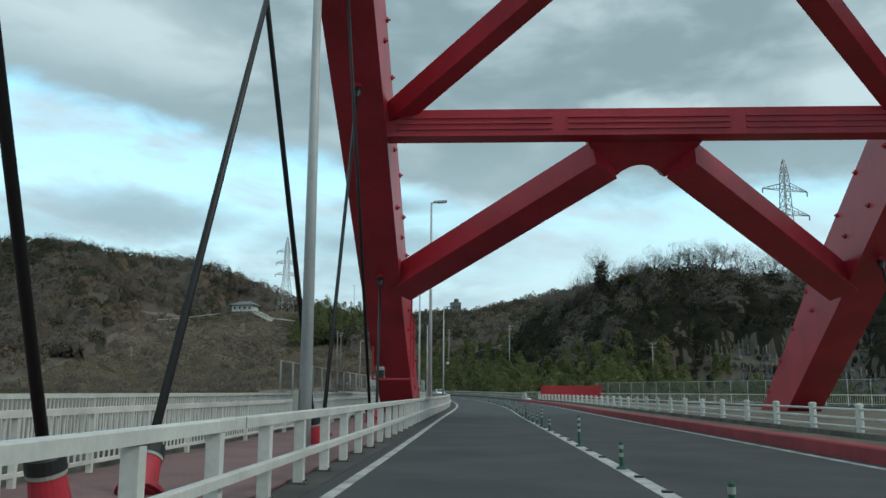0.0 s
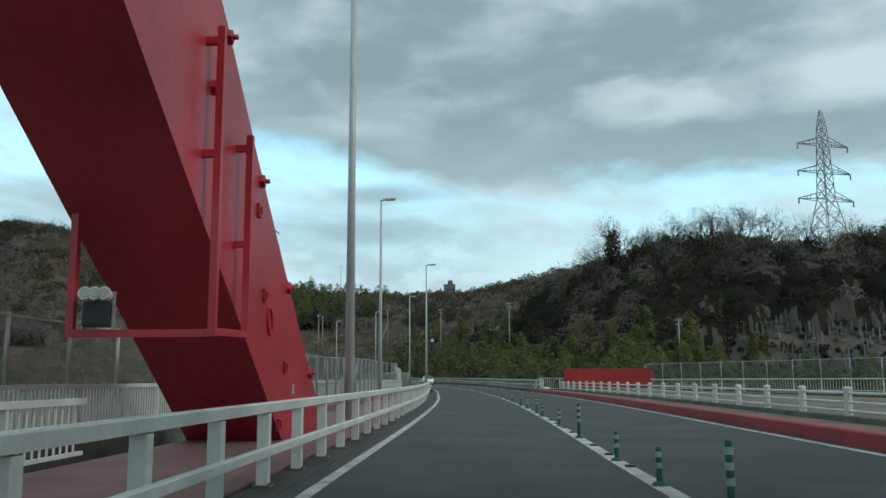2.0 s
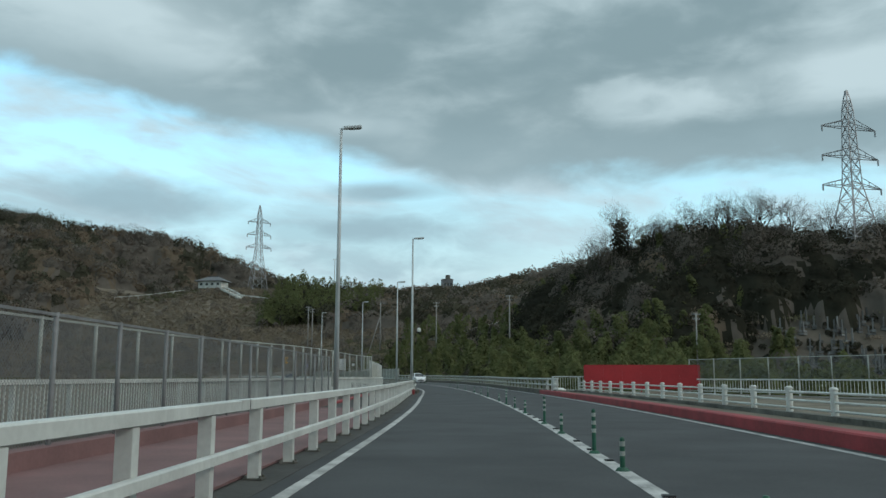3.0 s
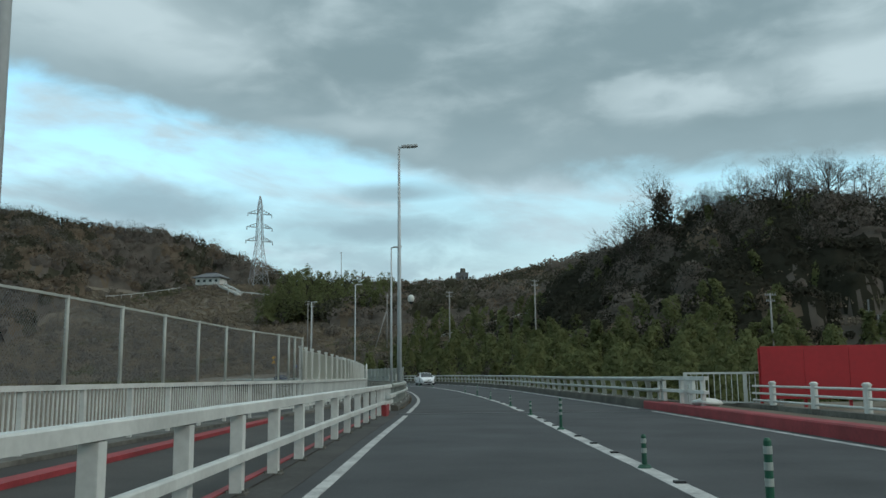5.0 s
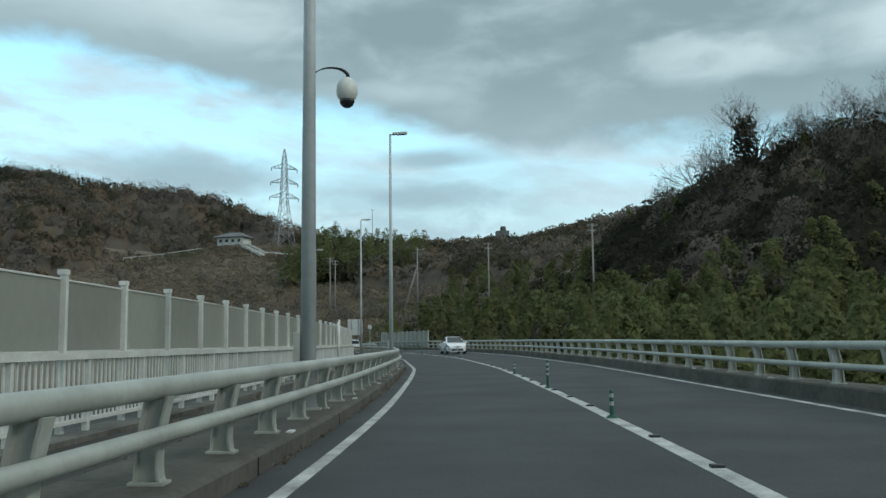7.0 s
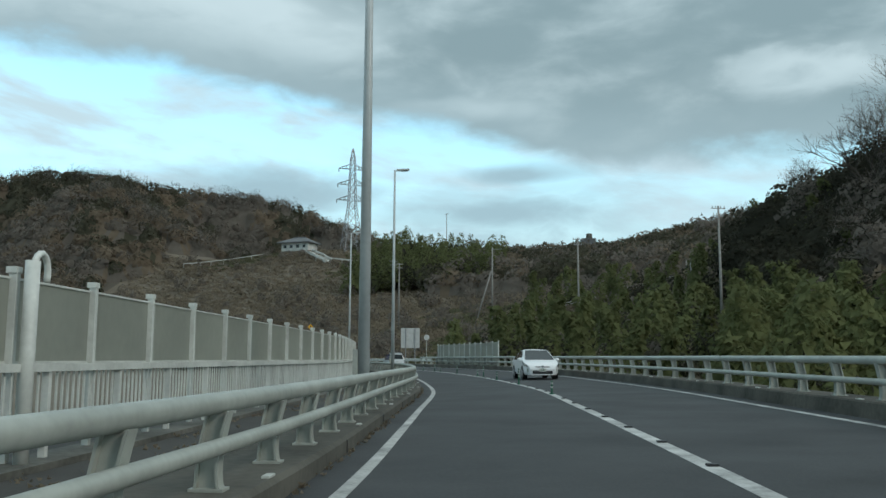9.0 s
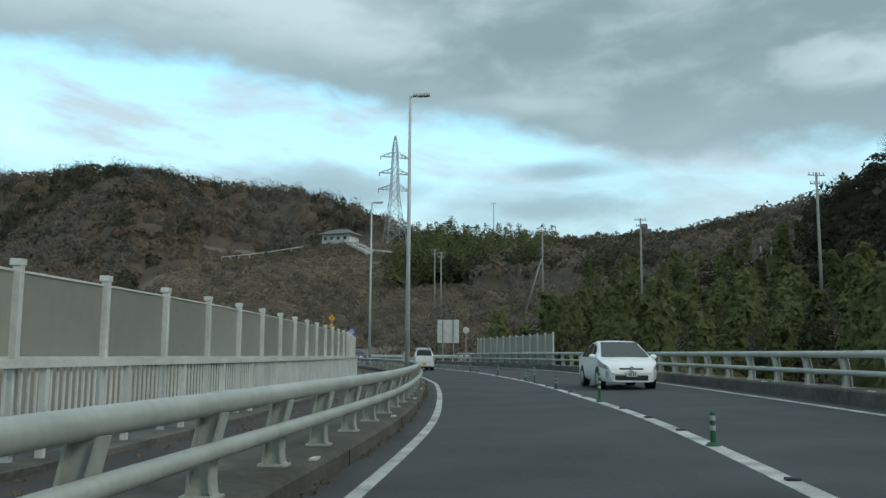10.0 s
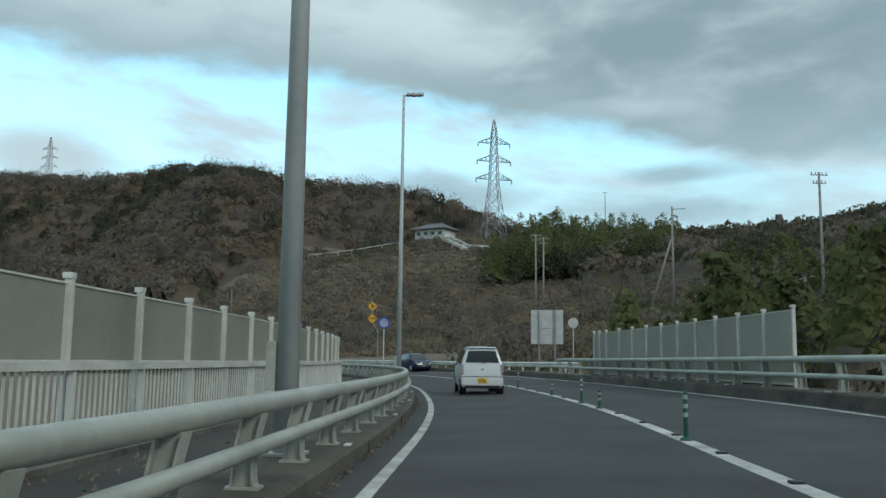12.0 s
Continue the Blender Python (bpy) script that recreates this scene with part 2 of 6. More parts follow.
def facing(s, off=0.0, z=0.0):
    """A frame at that point whose y runs along the road."""
    p = at(s, off, z)
    d = at(s + 0.5, 0) - at(s - 0.5, 0)
    return Matrix.Translation(p) @ Matrix.Rotation(math.atan2(-d.x, d.y), 4, "Z")


def width(table, s):
    a = np.array(table, float)
    return float(np.interp(s, a[:, 0], a[:, 1]))


S_END = 300.0
CENTRE = [(-190, 3.9), (15, 3.86), (45, 3.72), (90, 3.82), (113, 3.75), (122, 3.6), (150, 3.6), (160, 3.7), (176, 3.75), (200, 3.76), (217, 3.9), (300, 3.9)]
RIGHT = [(-190, 8.0), (14, 7.98), (53, 7.75), (92, 7.95), (108, 7.85), (116, 7.62), (124, 7.5), (145, 7.52), (158, 7.6), (175, 7.7), (190, 7.9), (208, 8.12), (218, 7.98), (230, 7.8), (300, 7.7)]
RAIL_R = [(107, 8.55), (119, 8.27), (128, 8.22), (150, 8.35), (165, 8.5), (185, 8.68), (208, 8.8), (218, 8.52), (229, 8.25), (240, 8.6), (300, 8.6)]


def strip(name, profile, s0, s1, material, step=1.0, parent=None, label="", closed=True):
    """A cross-section swept along the road. profile: f(s) -> [(off, z), ...]."""
    n = max(2, int((s1 - s0) / step) + 1)
    verts, faces = [], []
    for s in np.linspace(s0, s1, n):
        row = profile(s)
        verts += [at(s, o, z) for o, z in row]
    k = len(row)
    for i in range(n - 1):
        for j in range(k if closed else k - 1):
            a, b = i * k + j, i * k + (j + 1) % k
            faces.append((a, b, b + k, a + k))
    if closed:
        faces += [tuple(range(k)), tuple(range((n - 1) * k + k - 1, (n - 1) * k - 1, -1))]
    return link_mesh(name, verts, faces, material, parent, label)


def bar(o0, o1, z0, z1):
    return lambda s: [(o0, z0), (o0, z1), (o1, z1), (o1, z0)]


# ---------------------------------------------------------------- terrain
# hills: x, y, height, radius across, radius along, turn
HILLS = [(-133, 480, 28, 79, 55, 10), (-268, 552, 62, 81, 47, 10), (-186, 600, 64, 115, 32, 0), (-375, 551, 58, 93, 67, 0), (-506, 594, 94, 107, 142, 0), (56, 265, 20, 30, 34, 0), (92, 243, 9, 72, 29, 0), (-238, 489, 48, 52, 43, 0), (155, 267, 41, 70, 45, 0), (24, 340, 15, 72, 43, 0), (-20, 495, 22, 150, 49, 0), (108, 461, 45, 103, 91, 0), (246, 292, 15, 99, 69, 0), (-56, 419, 15, 91, 52, 0), (-314, 404, 27, 115, 50, 0), (30, 290, 15, 27, 25, 0)]


def terrain(x, y):
    x, y = np.asarray(x, float), np.asarray(y, float)
    h = -9 + 8.5 / (1 + np.exp(-(y - 190) / 25)) + 3 / (1 + np.exp(-(y - 320) / 25))
    for cx, cy, hh, ra, rb, turn in HILLS:
        c, s = math.cos(radians(turn)), math.sin(radians(turn))
        u, v = (x - cx) * c + (y - cy) * s, -(x - cx) * s + (y - cy) * c
        h = h + hh * np.exp(-((u / ra) ** 2 + (v / rb) ** 2))
    # cut for the road
    ex = np.interp(y, LINE_L[:, 1], LINE_L[:, 0])
    d = np.abs(x - ex - 4.5) - 11.5
    lim = -0.7 + np.clip(d, 0, None) * 0.55
    far = np.clip((y - 290) / 30, 0, 1)
    return np.minimum(h, lim + far * 300)


def is_wood(x, y):
    """Where trees stand: the steep hill beyond the outer railing, and the far ridges."""
    near = (x > 15) & (y > 150) & (y < 420)
    far = (y > 445) & ~((x + 135) ** 2 / 80**2 + (y - 450) ** 2 / 50**2 < 1)
    return near | far | (x < -190)


def build_ground():
    nx, ny = 170, 150
    gx = np.sinh(np.linspace(-4.2, 4.2, nx)) * 45
    gy = np.r_[np.linspace(-900, -60, 16), np.linspace(-40, 420, 104), np.geomspace(430, 1500, 30)]
    X, Y = np.meshgrid(gx, gy)
    Z = terrain(X, Y)
    v = np.c_[X.ravel(), Y.ravel(), Z.ravel()]
    f = [(j * nx + i, j * nx + i + 1, (j + 1) * nx + i + 1, (j + 1) * nx + i) for j in range(len(gy) - 1) for i in range(nx - 1)]
    g = link_mesh("ground", v, f, SOIL, smooth=True)
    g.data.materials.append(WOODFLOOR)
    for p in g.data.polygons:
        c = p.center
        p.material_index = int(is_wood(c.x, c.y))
    tagged(g, "brown scrub-covered hills and river bank below the road", "ground", kind="structure")


build_ground()

# ---------------------------------------------------------------- road
road = strip("road", lambda s: [(-1.6, -0.5), (-1.6, 0.0), (0.0, 0.0), (width(RIGHT, s) + 0.9, 0.0), (width(RIGHT, s) + 0.9, -0.5)], -175, S_END, ASPHALT)
tagged(road, "dark grey asphalt two-lane road curving off the bridge", "road", kind="structure")


def share(name, mesh, parent, m, label=""):
    ob = new(name, mesh)
    ob.parent = parent
    ob.matrix_basis = m
    if label:
        ob["label"] = label
    return ob


def mesh_of(name, bm, material, smooth=False):
    me = bpy.data.meshes.new(name)
    bmesh.ops.recalc_face_normals(bm, faces=bm.faces)
    bm.to_mesh(me)
    bm.free()
    me.materials.append(material)
    if smooth:
        me.polygons.foreach_set("use_smooth", [True] * len(me.polygons))
    return me


def joined(mesh, mats):
    """Vertices and faces of many copies of a mesh."""
    co = np.array([v.co for v in mesh.vertices])
    fs = [tuple(p.vertices) for p in mesh.polygons]
    V, Fc = [], []
    for i, m in enumerate(mats):
        a = np.array(m)
        V.append(co @ a[:3, :3].T + a[:3, 3])
        k = i * len(co)
        Fc += [tuple(q + k for q in f) for f in fs]
    return np.concatenate(V), Fc


# ---------------------------------------------------------------- road markings
def line_strip(name, off, w, s0, s1, label):
    ob = strip(name, lambda s: [(off(s) - w / 2, 0.0), (off(s) - w / 2, 0.006), (off(s) + w / 2, 0.006), (off(s) + w / 2, 0.0)], s0, s1, LINE, parent=None)
    return tagged(ob, label, "road marking", kind="structure")


line_strip("edge_line", lambda s: 0.0, 0.15, -170, 105.7, "worn white painted line along the road edge")
line_strip("edge_line", lambda s: 0.0, 0.14, 107.6, 290, "worn white painted line along the road edge")
line_strip("edge_line", lambda s: width(RIGHT, s), 0.15, -170, 107.0, "thin white painted line along the far road edge")
line_strip("edge_line", lambda s: width(RIGHT, s), 0.15, 109.0, 290, "thin white painted line along the far road edge")
line_strip("centre_line", lambda s: width(CENTRE, s), 0.2, -170, 105.4, "solid white centre line under the lane posts")
line_strip("centre_line", lambda s: width(CENTRE, s), 0.2, 108.2, 290, "solid white centre line under the lane posts")
joint = strip("expansion_joint", lambda s: [(-0.6, 0.0), (-0.6, 0.005), (width(CENTRE, s), 0.005), (width(RIGHT, s) + 0.4, 0.005), (width(RIGHT, s) + 0.4, 0.0)], 106.75, 107.35, mat("joint_steel", (0.045, 0.046, 0.046), 0.6, vary=0.2, scale=2), step=0.2)
tagged(joint, "steel finger expansion joint across the bridge end", "joint", kind="structure")
tooth = mesh_of("slot", (lambda b: (box(b, (0.045, 0.20, 0.004)), b)[1])(new_bm()), BLACK)
for k in range(74):
    share("slot", tooth, joint, facing(107.0 + (0.16 if k % 2 else 0.0), -0.5 + 0.11 * k, 0.006))
patch = strip("pavement_patch", bar(-0.55, 7.4, 0.0, 0.004), 107.4, 109.2, mat("old_asphalt", (0.05, 0.05, 0.05), 0.9, vary=0.2, scale=0.6, bump=0.3), step=0.5)
tagged(patch, "older darker asphalt patch behind the bridge joint", "road", kind="structure")

# ---------------------------------------------------------------- lane posts on the centre line
BAND = mat("reflective_band", (0.33, 0.36, 0.33), 0.4, vary=0.12)


def lane_post(h, m):
    t = thing("lane_post", m, "green plastic lane post with white reflective bands" if h > 0.5 else "short green plastic lane post with white bands", "lane post", "lane posts on the centre line")
    bm = new_bm()
    tube(bm, (0, 0, 0.006), (0, 0, 0.05), 0.095, 0.06, 12)
    part("base", bm, GREEN, t)
    bm = new_bm()
    tube(bm, (0, 0, 0.04), (0, 0, h), 0.033, 0.03, 12)
    tube(bm, (0, 0, h), (0, 0, h + 0.02), 0.03, 0.018, 12)
    part("post", bm, GREEN, t, smooth=False)
    for z in ((h - 0.1, h - 0.22, h - 0.34) if h > 0.5 else (h - 0.09, h - 0.21)):
        bm = new_bm()
        tube(bm, (0, 0, z), (0, 0, z + 0.06), 0.0345, None, 12)
        part("band", bm, BAND, t)
    return t


tall, short = lane_post(0.66, facing(-3.5, width(CENTRE, -3.5))), lane_post(0.40, facing(2.2, width(CENTRE, 2.2)))
SHORT_AT = (7.8, 13.8, 27.0, 32.3, 34.5, 37.2, 41.9, 44.8, 53.9, 59.3, 66.5, 76.5, 81, 89.9, 105.2, 113, 122.7, 140, 168.0, 185.2, 193.3, 209.6, 217.1, 229.5)
TALL_AT = (19.4, 30.0, 39.2, 49.6, 61.8, 70.3, 85.5, 98, 131, 177.6, 190.8, 201.8, 212.1, 224.5)
SPOTS = SHORT_AT + TALL_AT
for s in SPOTS:
    lean = Matrix.Rotation(radians(random.uniform(-2, 2)), 4, "X") @ Matrix.Rotation(random.random() * 6, 4, "Z")
    copy_thing(tall if s in TALL_AT else short, facing(s, width(CENTRE, s)) @ lean)

STUD = mesh_of("stud", (lambda b: (box(b, (0.12, 0.12, 0.03), pose(0.035, 0, 0.018), 0.01), b)[1])(new_bm()), BLACK)
for s in (*np.arange(-6, 104.9, 1.85), *np.arange(110.1, 240, 2.5)):
    if min(abs(s - q) for q in SPOTS) > 0.6:
        ob = new("road_stud", STUD)
        ob.matrix_basis = facing(s, width(CENTRE, s))
        tagged(ob, "low black raised stud on the centre line", "road stud", "studs along the centre line")

# ---------------------------------------------------------------- kerbs and pavements
k = strip("kerb", lambda s: [(width(RIGHT, s) + 0.3, -0.3), (width(RIGHT, s) + 0.3, 0.24), (width(RIGHT, s) + 0.33, 0.27), (width(RIGHT, s) + 0.72, 0.27), (width(RIGHT, s) + 0.72, -0.3)], -120, 109.4, REDKERB)
tagged(k, "worn red-painted concrete kerb along the bridge road", "kerb", kind="structure")
DIRT = mat("dusty_concrete", (0.16, 0.135, 0.10), 0.95, vary=0.3, scale=0.5, fine=9, bump=0.5, color2=(0.07, 0.065, 0.04))
k = strip("pavement_east", lambda s: [(width(RIGHT, s) + 0.72, -0.3), (width(RIGHT, s) + 0.72, 0.2), (22.5 - max(0, (s - 50) * 0.1), 0.2), (22.5 - max(0, (s - 50) * 0.1), -0.3)], -120, 107.9, DIRT)
tagged(k, "dusty concrete verge beyond the red kerb", "pavement", kind="structure")
k = strip("footing", lambda s: [(width(RIGHT, s) + 1.9, 0.2), (width(RIGHT, s) + 1.9, 0.32), (width(RIGHT, s) + 2.3, 0.32), (width(RIGHT, s) + 2.3, 0.2)], -120, 108, CONCRETE)
tagged(k, "low grey concrete footing under the white railing", "footing", kind="structure")
k = strip("pavement_west", lambda s: [(-1.6, -0.5), (-1.6, 0.02), (-0.75, 0.02), (-0.75, 0.05), (-3.75, 0.05), (-3.75, -0.5)][::-1], -120, 80, PINK)
tagged(k, "faded pink-red paved footway behind the railing", "pavement", kind="structure")
k = strip("verge", lambda s: [(-0.75, -0.3), (-0.75, 0.012), (-0.3, 0.006), (-0.3, -0.3)], -120, 108, mat("tarred_verge", (0.062, 0.06, 0.054), 0.95, vary=0.3, scale=0.7, fine=12, bump=0.5, color2=(0.032, 0.03, 0.027)))
tagged(k, "dirty strip of tar and dust at the railing foot", "verge", kind="structure")
k = strip("footway_asphalt", lambda s: [(-5.3, -0.4), (-5.3, 0.03), (-0.75, 0.03), (-0.75, -0.4)] if s < 107 else [(-5.3, -0.4), (-5.3, 0.03), (-1.5, 0.03), (-1.5, -0.4)], 80.05, 300, mat("footway_asphalt", (0.055, 0.052, 0.047), 0.9, vary=0.25, scale=0.5, fine=30, bump=0.3))
tagged(k, "grey asphalt footway beside the road", "pavement", kind="structure")
k = strip("kerb", lambda s: [(-3.62, 0.0), (-3.62, 0.10), (-3.34, 0.10), (-3.34, 0.0)], 84, 103.6, REDKERB)
tagged(k, "faded red kerb line along the footway", "kerb", kind="structure")
k = strip("kerb", lambda s: [(-1.0, 0.0), (-1.0, 0.045), (-0.9, 0.045), (-0.9, 0.0)], 84, 105.3, REDKERB)
tagged(k, "faded red kerb line at the railing foot", "kerb", kind="structure")
k = strip("fence_kerb", lambda s: [(-3.75, 0.0), (-3.75, 0.28), (-3.42, 0.28), (-3.42, 0.0)], 50, 84, PINK)
tagged(k, "faded pink concrete kerb under the chain-link fence", "kerb", kind="structure")
bm = new_bm()
box(bm, (0.34, 1.25, 0.34), facing(105.9, -0.72, 0.17), 0.015)
tagged(part("kerb_block", bm, REDKERB), "red-painted concrete block at the end of the white railing", "kerb block")
KERB = mat("grimy_kerb", (0.092, 0.086, 0.071), 0.95, vary=0.35, scale=0.8, fine=9, bump=0.5, color2=(0.038, 0.037, 0.03))
k0 = k = strip("parapet_kerb", lambda s: [(-1.5, -0.3), (-1.5, 0.2), (-0.49, 0.2), (-0.44, 0.16), (-0.44, -0.3)], 109.6, 295, KERB)
tagged(k, "stained grey concrete kerb carrying the tube railing", "kerb", kind="structure")
k = strip("parapet_kerb", lambda s: [(width(RAIL_R, s) - 0.36, -0.3), (width(RAIL_R, s) - 0.30, 0.27), (width(RAIL_R, s) - 0.27, 0.3), (width(RAIL_R, s) + 0.5, 0.3), (width(RAIL_R, s) + 0.5, -2.5)], 107.92, 295, KERB)
tagged(k, "stained grey concrete kerb carrying the tube railing", "kerb", kind="structure")
JOINT = mesh_of("joint", (lambda b: (box(b, (0.012, 0.018, 0.17), pose(0, 0, 0.08)), b)[1])(new_bm()), BLACK)
for s in np.arange(112.5, 250, 4.9):
    share("joint", JOINT, k0, facing(s, -0.437))
MARK = mesh_of("marker", (lambda b: (box(b, (0.07, 0.2, 0.02), pose(0, 0, 0.01), 0.004), b)[1])(new_bm()), WHITE)
for s in np.arange(116.7, 234, 5.74):
    share("marker", MARK, k, facing(s, width(RAIL_R, s) - 0.2, 0.3))
for s in np.arange(113.5, 234, 5.74):
    share("marker", MARK, k0, facing(s, -0.53, 0.2))
k = strip("deck", lambda s: [(-7.2, -2.2), (-7.2, -0.3), (23, -0.3), (23, -2.2)], -180, 104, CONCRETE, step=4)
tagged(k, "concrete bridge deck under the road", "bridge deck", kind="structure")
k = strip("embankment", lambda s: [(-7.0, -6), (-6.6, -0.35), (width(RAIL_R, s) + 0.4, -0.35), (width(RAIL_R, s) + 3, -6)], 104.2, 300, DIRT, step=3)
tagged(k, "earth embankment carrying the road off the bridge", "embankment", kind="structure")


# ---------------------------------------------------------------- white box railing on the bridge
BOX_OFF = [(-40, -0.6), (66, -0.6), (88, -0.78), (110, -0.76)]


def box_railing():
    t = thing("railing", pose(0, 0, 0), "white-painted steel box railing with two rails beside the road", "railing", kind="structure")
    bo = lambda s: width(BOX_OFF, s)
    rail = lambda a, b, z0, z1: (lambda s: [(bo(s) + a, z0), (bo(s) + a, z1 - 0.012), (bo(s) + a + 0.012, z1), (bo(s) + b - 0.012, z1), (bo(s) + b, z1 - 0.012), (bo(s) + b, z0)])
    strip("top_rail", rail(-0.07, 0.07, 0.812, 0.918), -30, 110.25, WHITE, parent=t)
    strip("lower_rail", rail(0.075, 0.16, 0.37, 0.46), -30, 105.6, WHITE, parent=t)
    bm = new_bm()
    box(bm, (0.13, 0.13, 0.8), pose(0, 0, 0.4), 0.008)
    post = mesh_of("post", bm, WHITE)
    bm = new_bm()
    box(bm, (0.22, 0.2, 0.02), pose(0, 0, 0.022))
    for sx in (-0.085, 0.085):
        for sy in (-0.075, 0.075):
            tube(bm, (sx, sy, 0.03), (sx, sy, 0.06), 0.015, None, 6)
    plate = mesh_of("base_plate", bm, CONCRETE)
    for s in [*np.interp(range(-28, 46), (-28, 0, 5, 18, 23, 38, 45), (-28.35, 22.05, 31.05, 54.37, 63.81, 91.39, 105.07)), 106.6, 107.6, 108.6, 109.4]:
        share("post", post, t, facing(s, bo(s)))
        share("base_plate", plate, t, facing(s, bo(s)))
    # the two lower end rails step up to meet the tubes
    bm = new_bm()
    box(bm, (0.12, 3.0, 0.12), facing(108.7, -0.60, 0.55), 0.01)
    part("end_rail", bm, WHITE, t)
    bm = new_bm()
    box(bm, (0.10, 3.6, 0.11), facing(107.4, -0.63, 0.36), 0.01)
    part("end_rail", bm, WHITE, t)
    sleeve = mesh_of("joint_sleeve", (lambda b: (box(b, (0.146, 0.34, 0.112), None, 0.006), b)[1])(new_bm()), WHITE)
    gap = mesh_of("joint_gap", (lambda b: (box(b, (0.144, 0.02, 0.11)), b)[1])(new_bm()), BLACK)
    for s in (8.2, 32.8, 57.4, 82.0, 106.1):
        share("joint_sleeve", sleeve, t, facing(s, bo(s), 0.865))
        share("joint_gap", gap, t, facing(s + 0.19, bo(s), 0.865))


box_railing()


# ---------------------------------------------------------------- tube railings
def channel_post():
    """A cast I-shaped post: front and back flange with a web between them, flared at the foot and leaning over at the top."""
    bm = new_bm()
    prof = [(0.085, 0.0, 0.225), (0.06, 0.05, 0.185), (0.05, 0.14, 0.17), (0.052, 0.26, 0.165), (0.068, 0.40, 0.165), (0.092, 0.53, 0.165), (0.12, 0.66, 0.17)]
    for lo, hi, half in ((0.0, 0.02, 0.065), (None, 0.0, 0.065), (0.02, None, 0.012)):
        rows = []
        for f, z, dep in prof:
            x1 = f - (lo if lo is not None else dep - 0.02)
            x0 = f - (hi if hi else dep) if lo != 0.02 else f - dep + 0.02
            rows.append([bm.verts.new((x0, -half, z)), bm.verts.new((x1, -half, z)), bm.verts.new((x1, half, z)), bm.verts.new((x0, half, z))])
        for p, q in zip(rows, rows[1:]):
            for j in range(4):
                bm.faces.new((p[j], p[(j + 1) % 4], q[(j + 1) % 4], q[j]))
        bm.faces.new(rows[0][::-1]), bm.faces.new(rows[-1])
    return bm


POST = mesh_of("post", channel_post(), RAILGREY)
PLATE = mesh_of("base_plate", (lambda b: (box(b, (0.26, 0.17, 0.024), pose(-0.03, 0, 0.012), 0.004), b)[1])(new_bm()), RAILGREY)


def tube_rail(name, off, z, r, s0, s1, parent):
    def prof(s):
        h = z(s) if callable(z) else z
        return [(off(s) + r * math.cos(a), h + r * math.sin(a)) for a in np.linspace(0, 2 * math.pi, 14, endpoint=False)]
    ob = strip(name, prof, s0, s1, RAILGREY, step=1.0, parent=parent)
    ob.data.polygons.foreach_set("use_smooth", [True] * len(ob.data.polygons))
    return ob


def tube_railing(off, side, s0, s1, top, label, step=2.0, foot=0.2, phase=0.53, low=0.47):
    """top: height of the upper tube along the road."""
    t = thing("railing", pose(0, 0, 0), label, "railing", kind="structure")
    tube_rail("top_rail", lambda s: off(s) + 0.03 * side, top, 0.079, s0, s1, t)
    tube_rail("lower_rail", lambda s: off(s) + 0.13 * side, lambda s: foot + (top(s) - foot) * low, 0.06, s0, s1, t)
    for s in np.arange(s0 + phase, s1, step):
        m = facing(s, off(s), foot) @ (Matrix() if side > 0 else Matrix.Rotation(math.pi, 4, "Z"))
        share("post", POST, t, m @ Matrix.Diagonal((1, 1, (top(s) - foot - 0.06) / 0.66, 1)))
        share("base_plate", PLATE, t, m)


tube_railing(lambda s: -0.74, 1, 110.2, 262, lambda s: width(((109, 0.875), (125, 0.875), (147, 0.84), (185, 0.82)), s), "grey-white steel tube railing on a concrete kerb beside the footway", 1.75, 0.2, 0.2, 0.54)
tube_railing(lambda s: width(RAIL_R, s), -1, 108.0, 235.5, lambda s: 1.01, "grey-white steel tube railing on the outer side of the curve", 1.925, 0.3, 0.24)


def guard_rail(off, s0, s1, label):
    """A corrugated steel beam on white posts."""
    t = thing("guard_rail", pose(0, 0, 0), label, "guard rail", kind="structure")
    prof = [(0.0, 0.52), (-0.07, 0.57), (-0.07, 0.63), (0.0, 0.68), (-0.07, 0.73), (-0.07, 0.79), (0.0, 0.84)]
    strip("beam", lambda s: [(off(s) + o, z) for o, z in prof] + [(off(s) + o + 0.012, z) for o, z in prof[::-1]], s0, s1, WHITE, parent=t)
    post = mesh_of("post", (lambda b: (tube(b, (0, 0, -0.1), (0, 0, 0.86), 0.06, None, 10), b)[1])(new_bm()), WHITE)
    for s in np.arange(s0 + 0.4, s1, 2.0):
        share("post", post, t, facing(s, off(s) + 0.08))


guard_rail(lambda s: width(RAIL_R, s) + 0.25 + max(0.0, 1.3 - abs(s - 236.0) * 0.1), 236.2, 290, "white corrugated guard rail round the outer side of the bend")


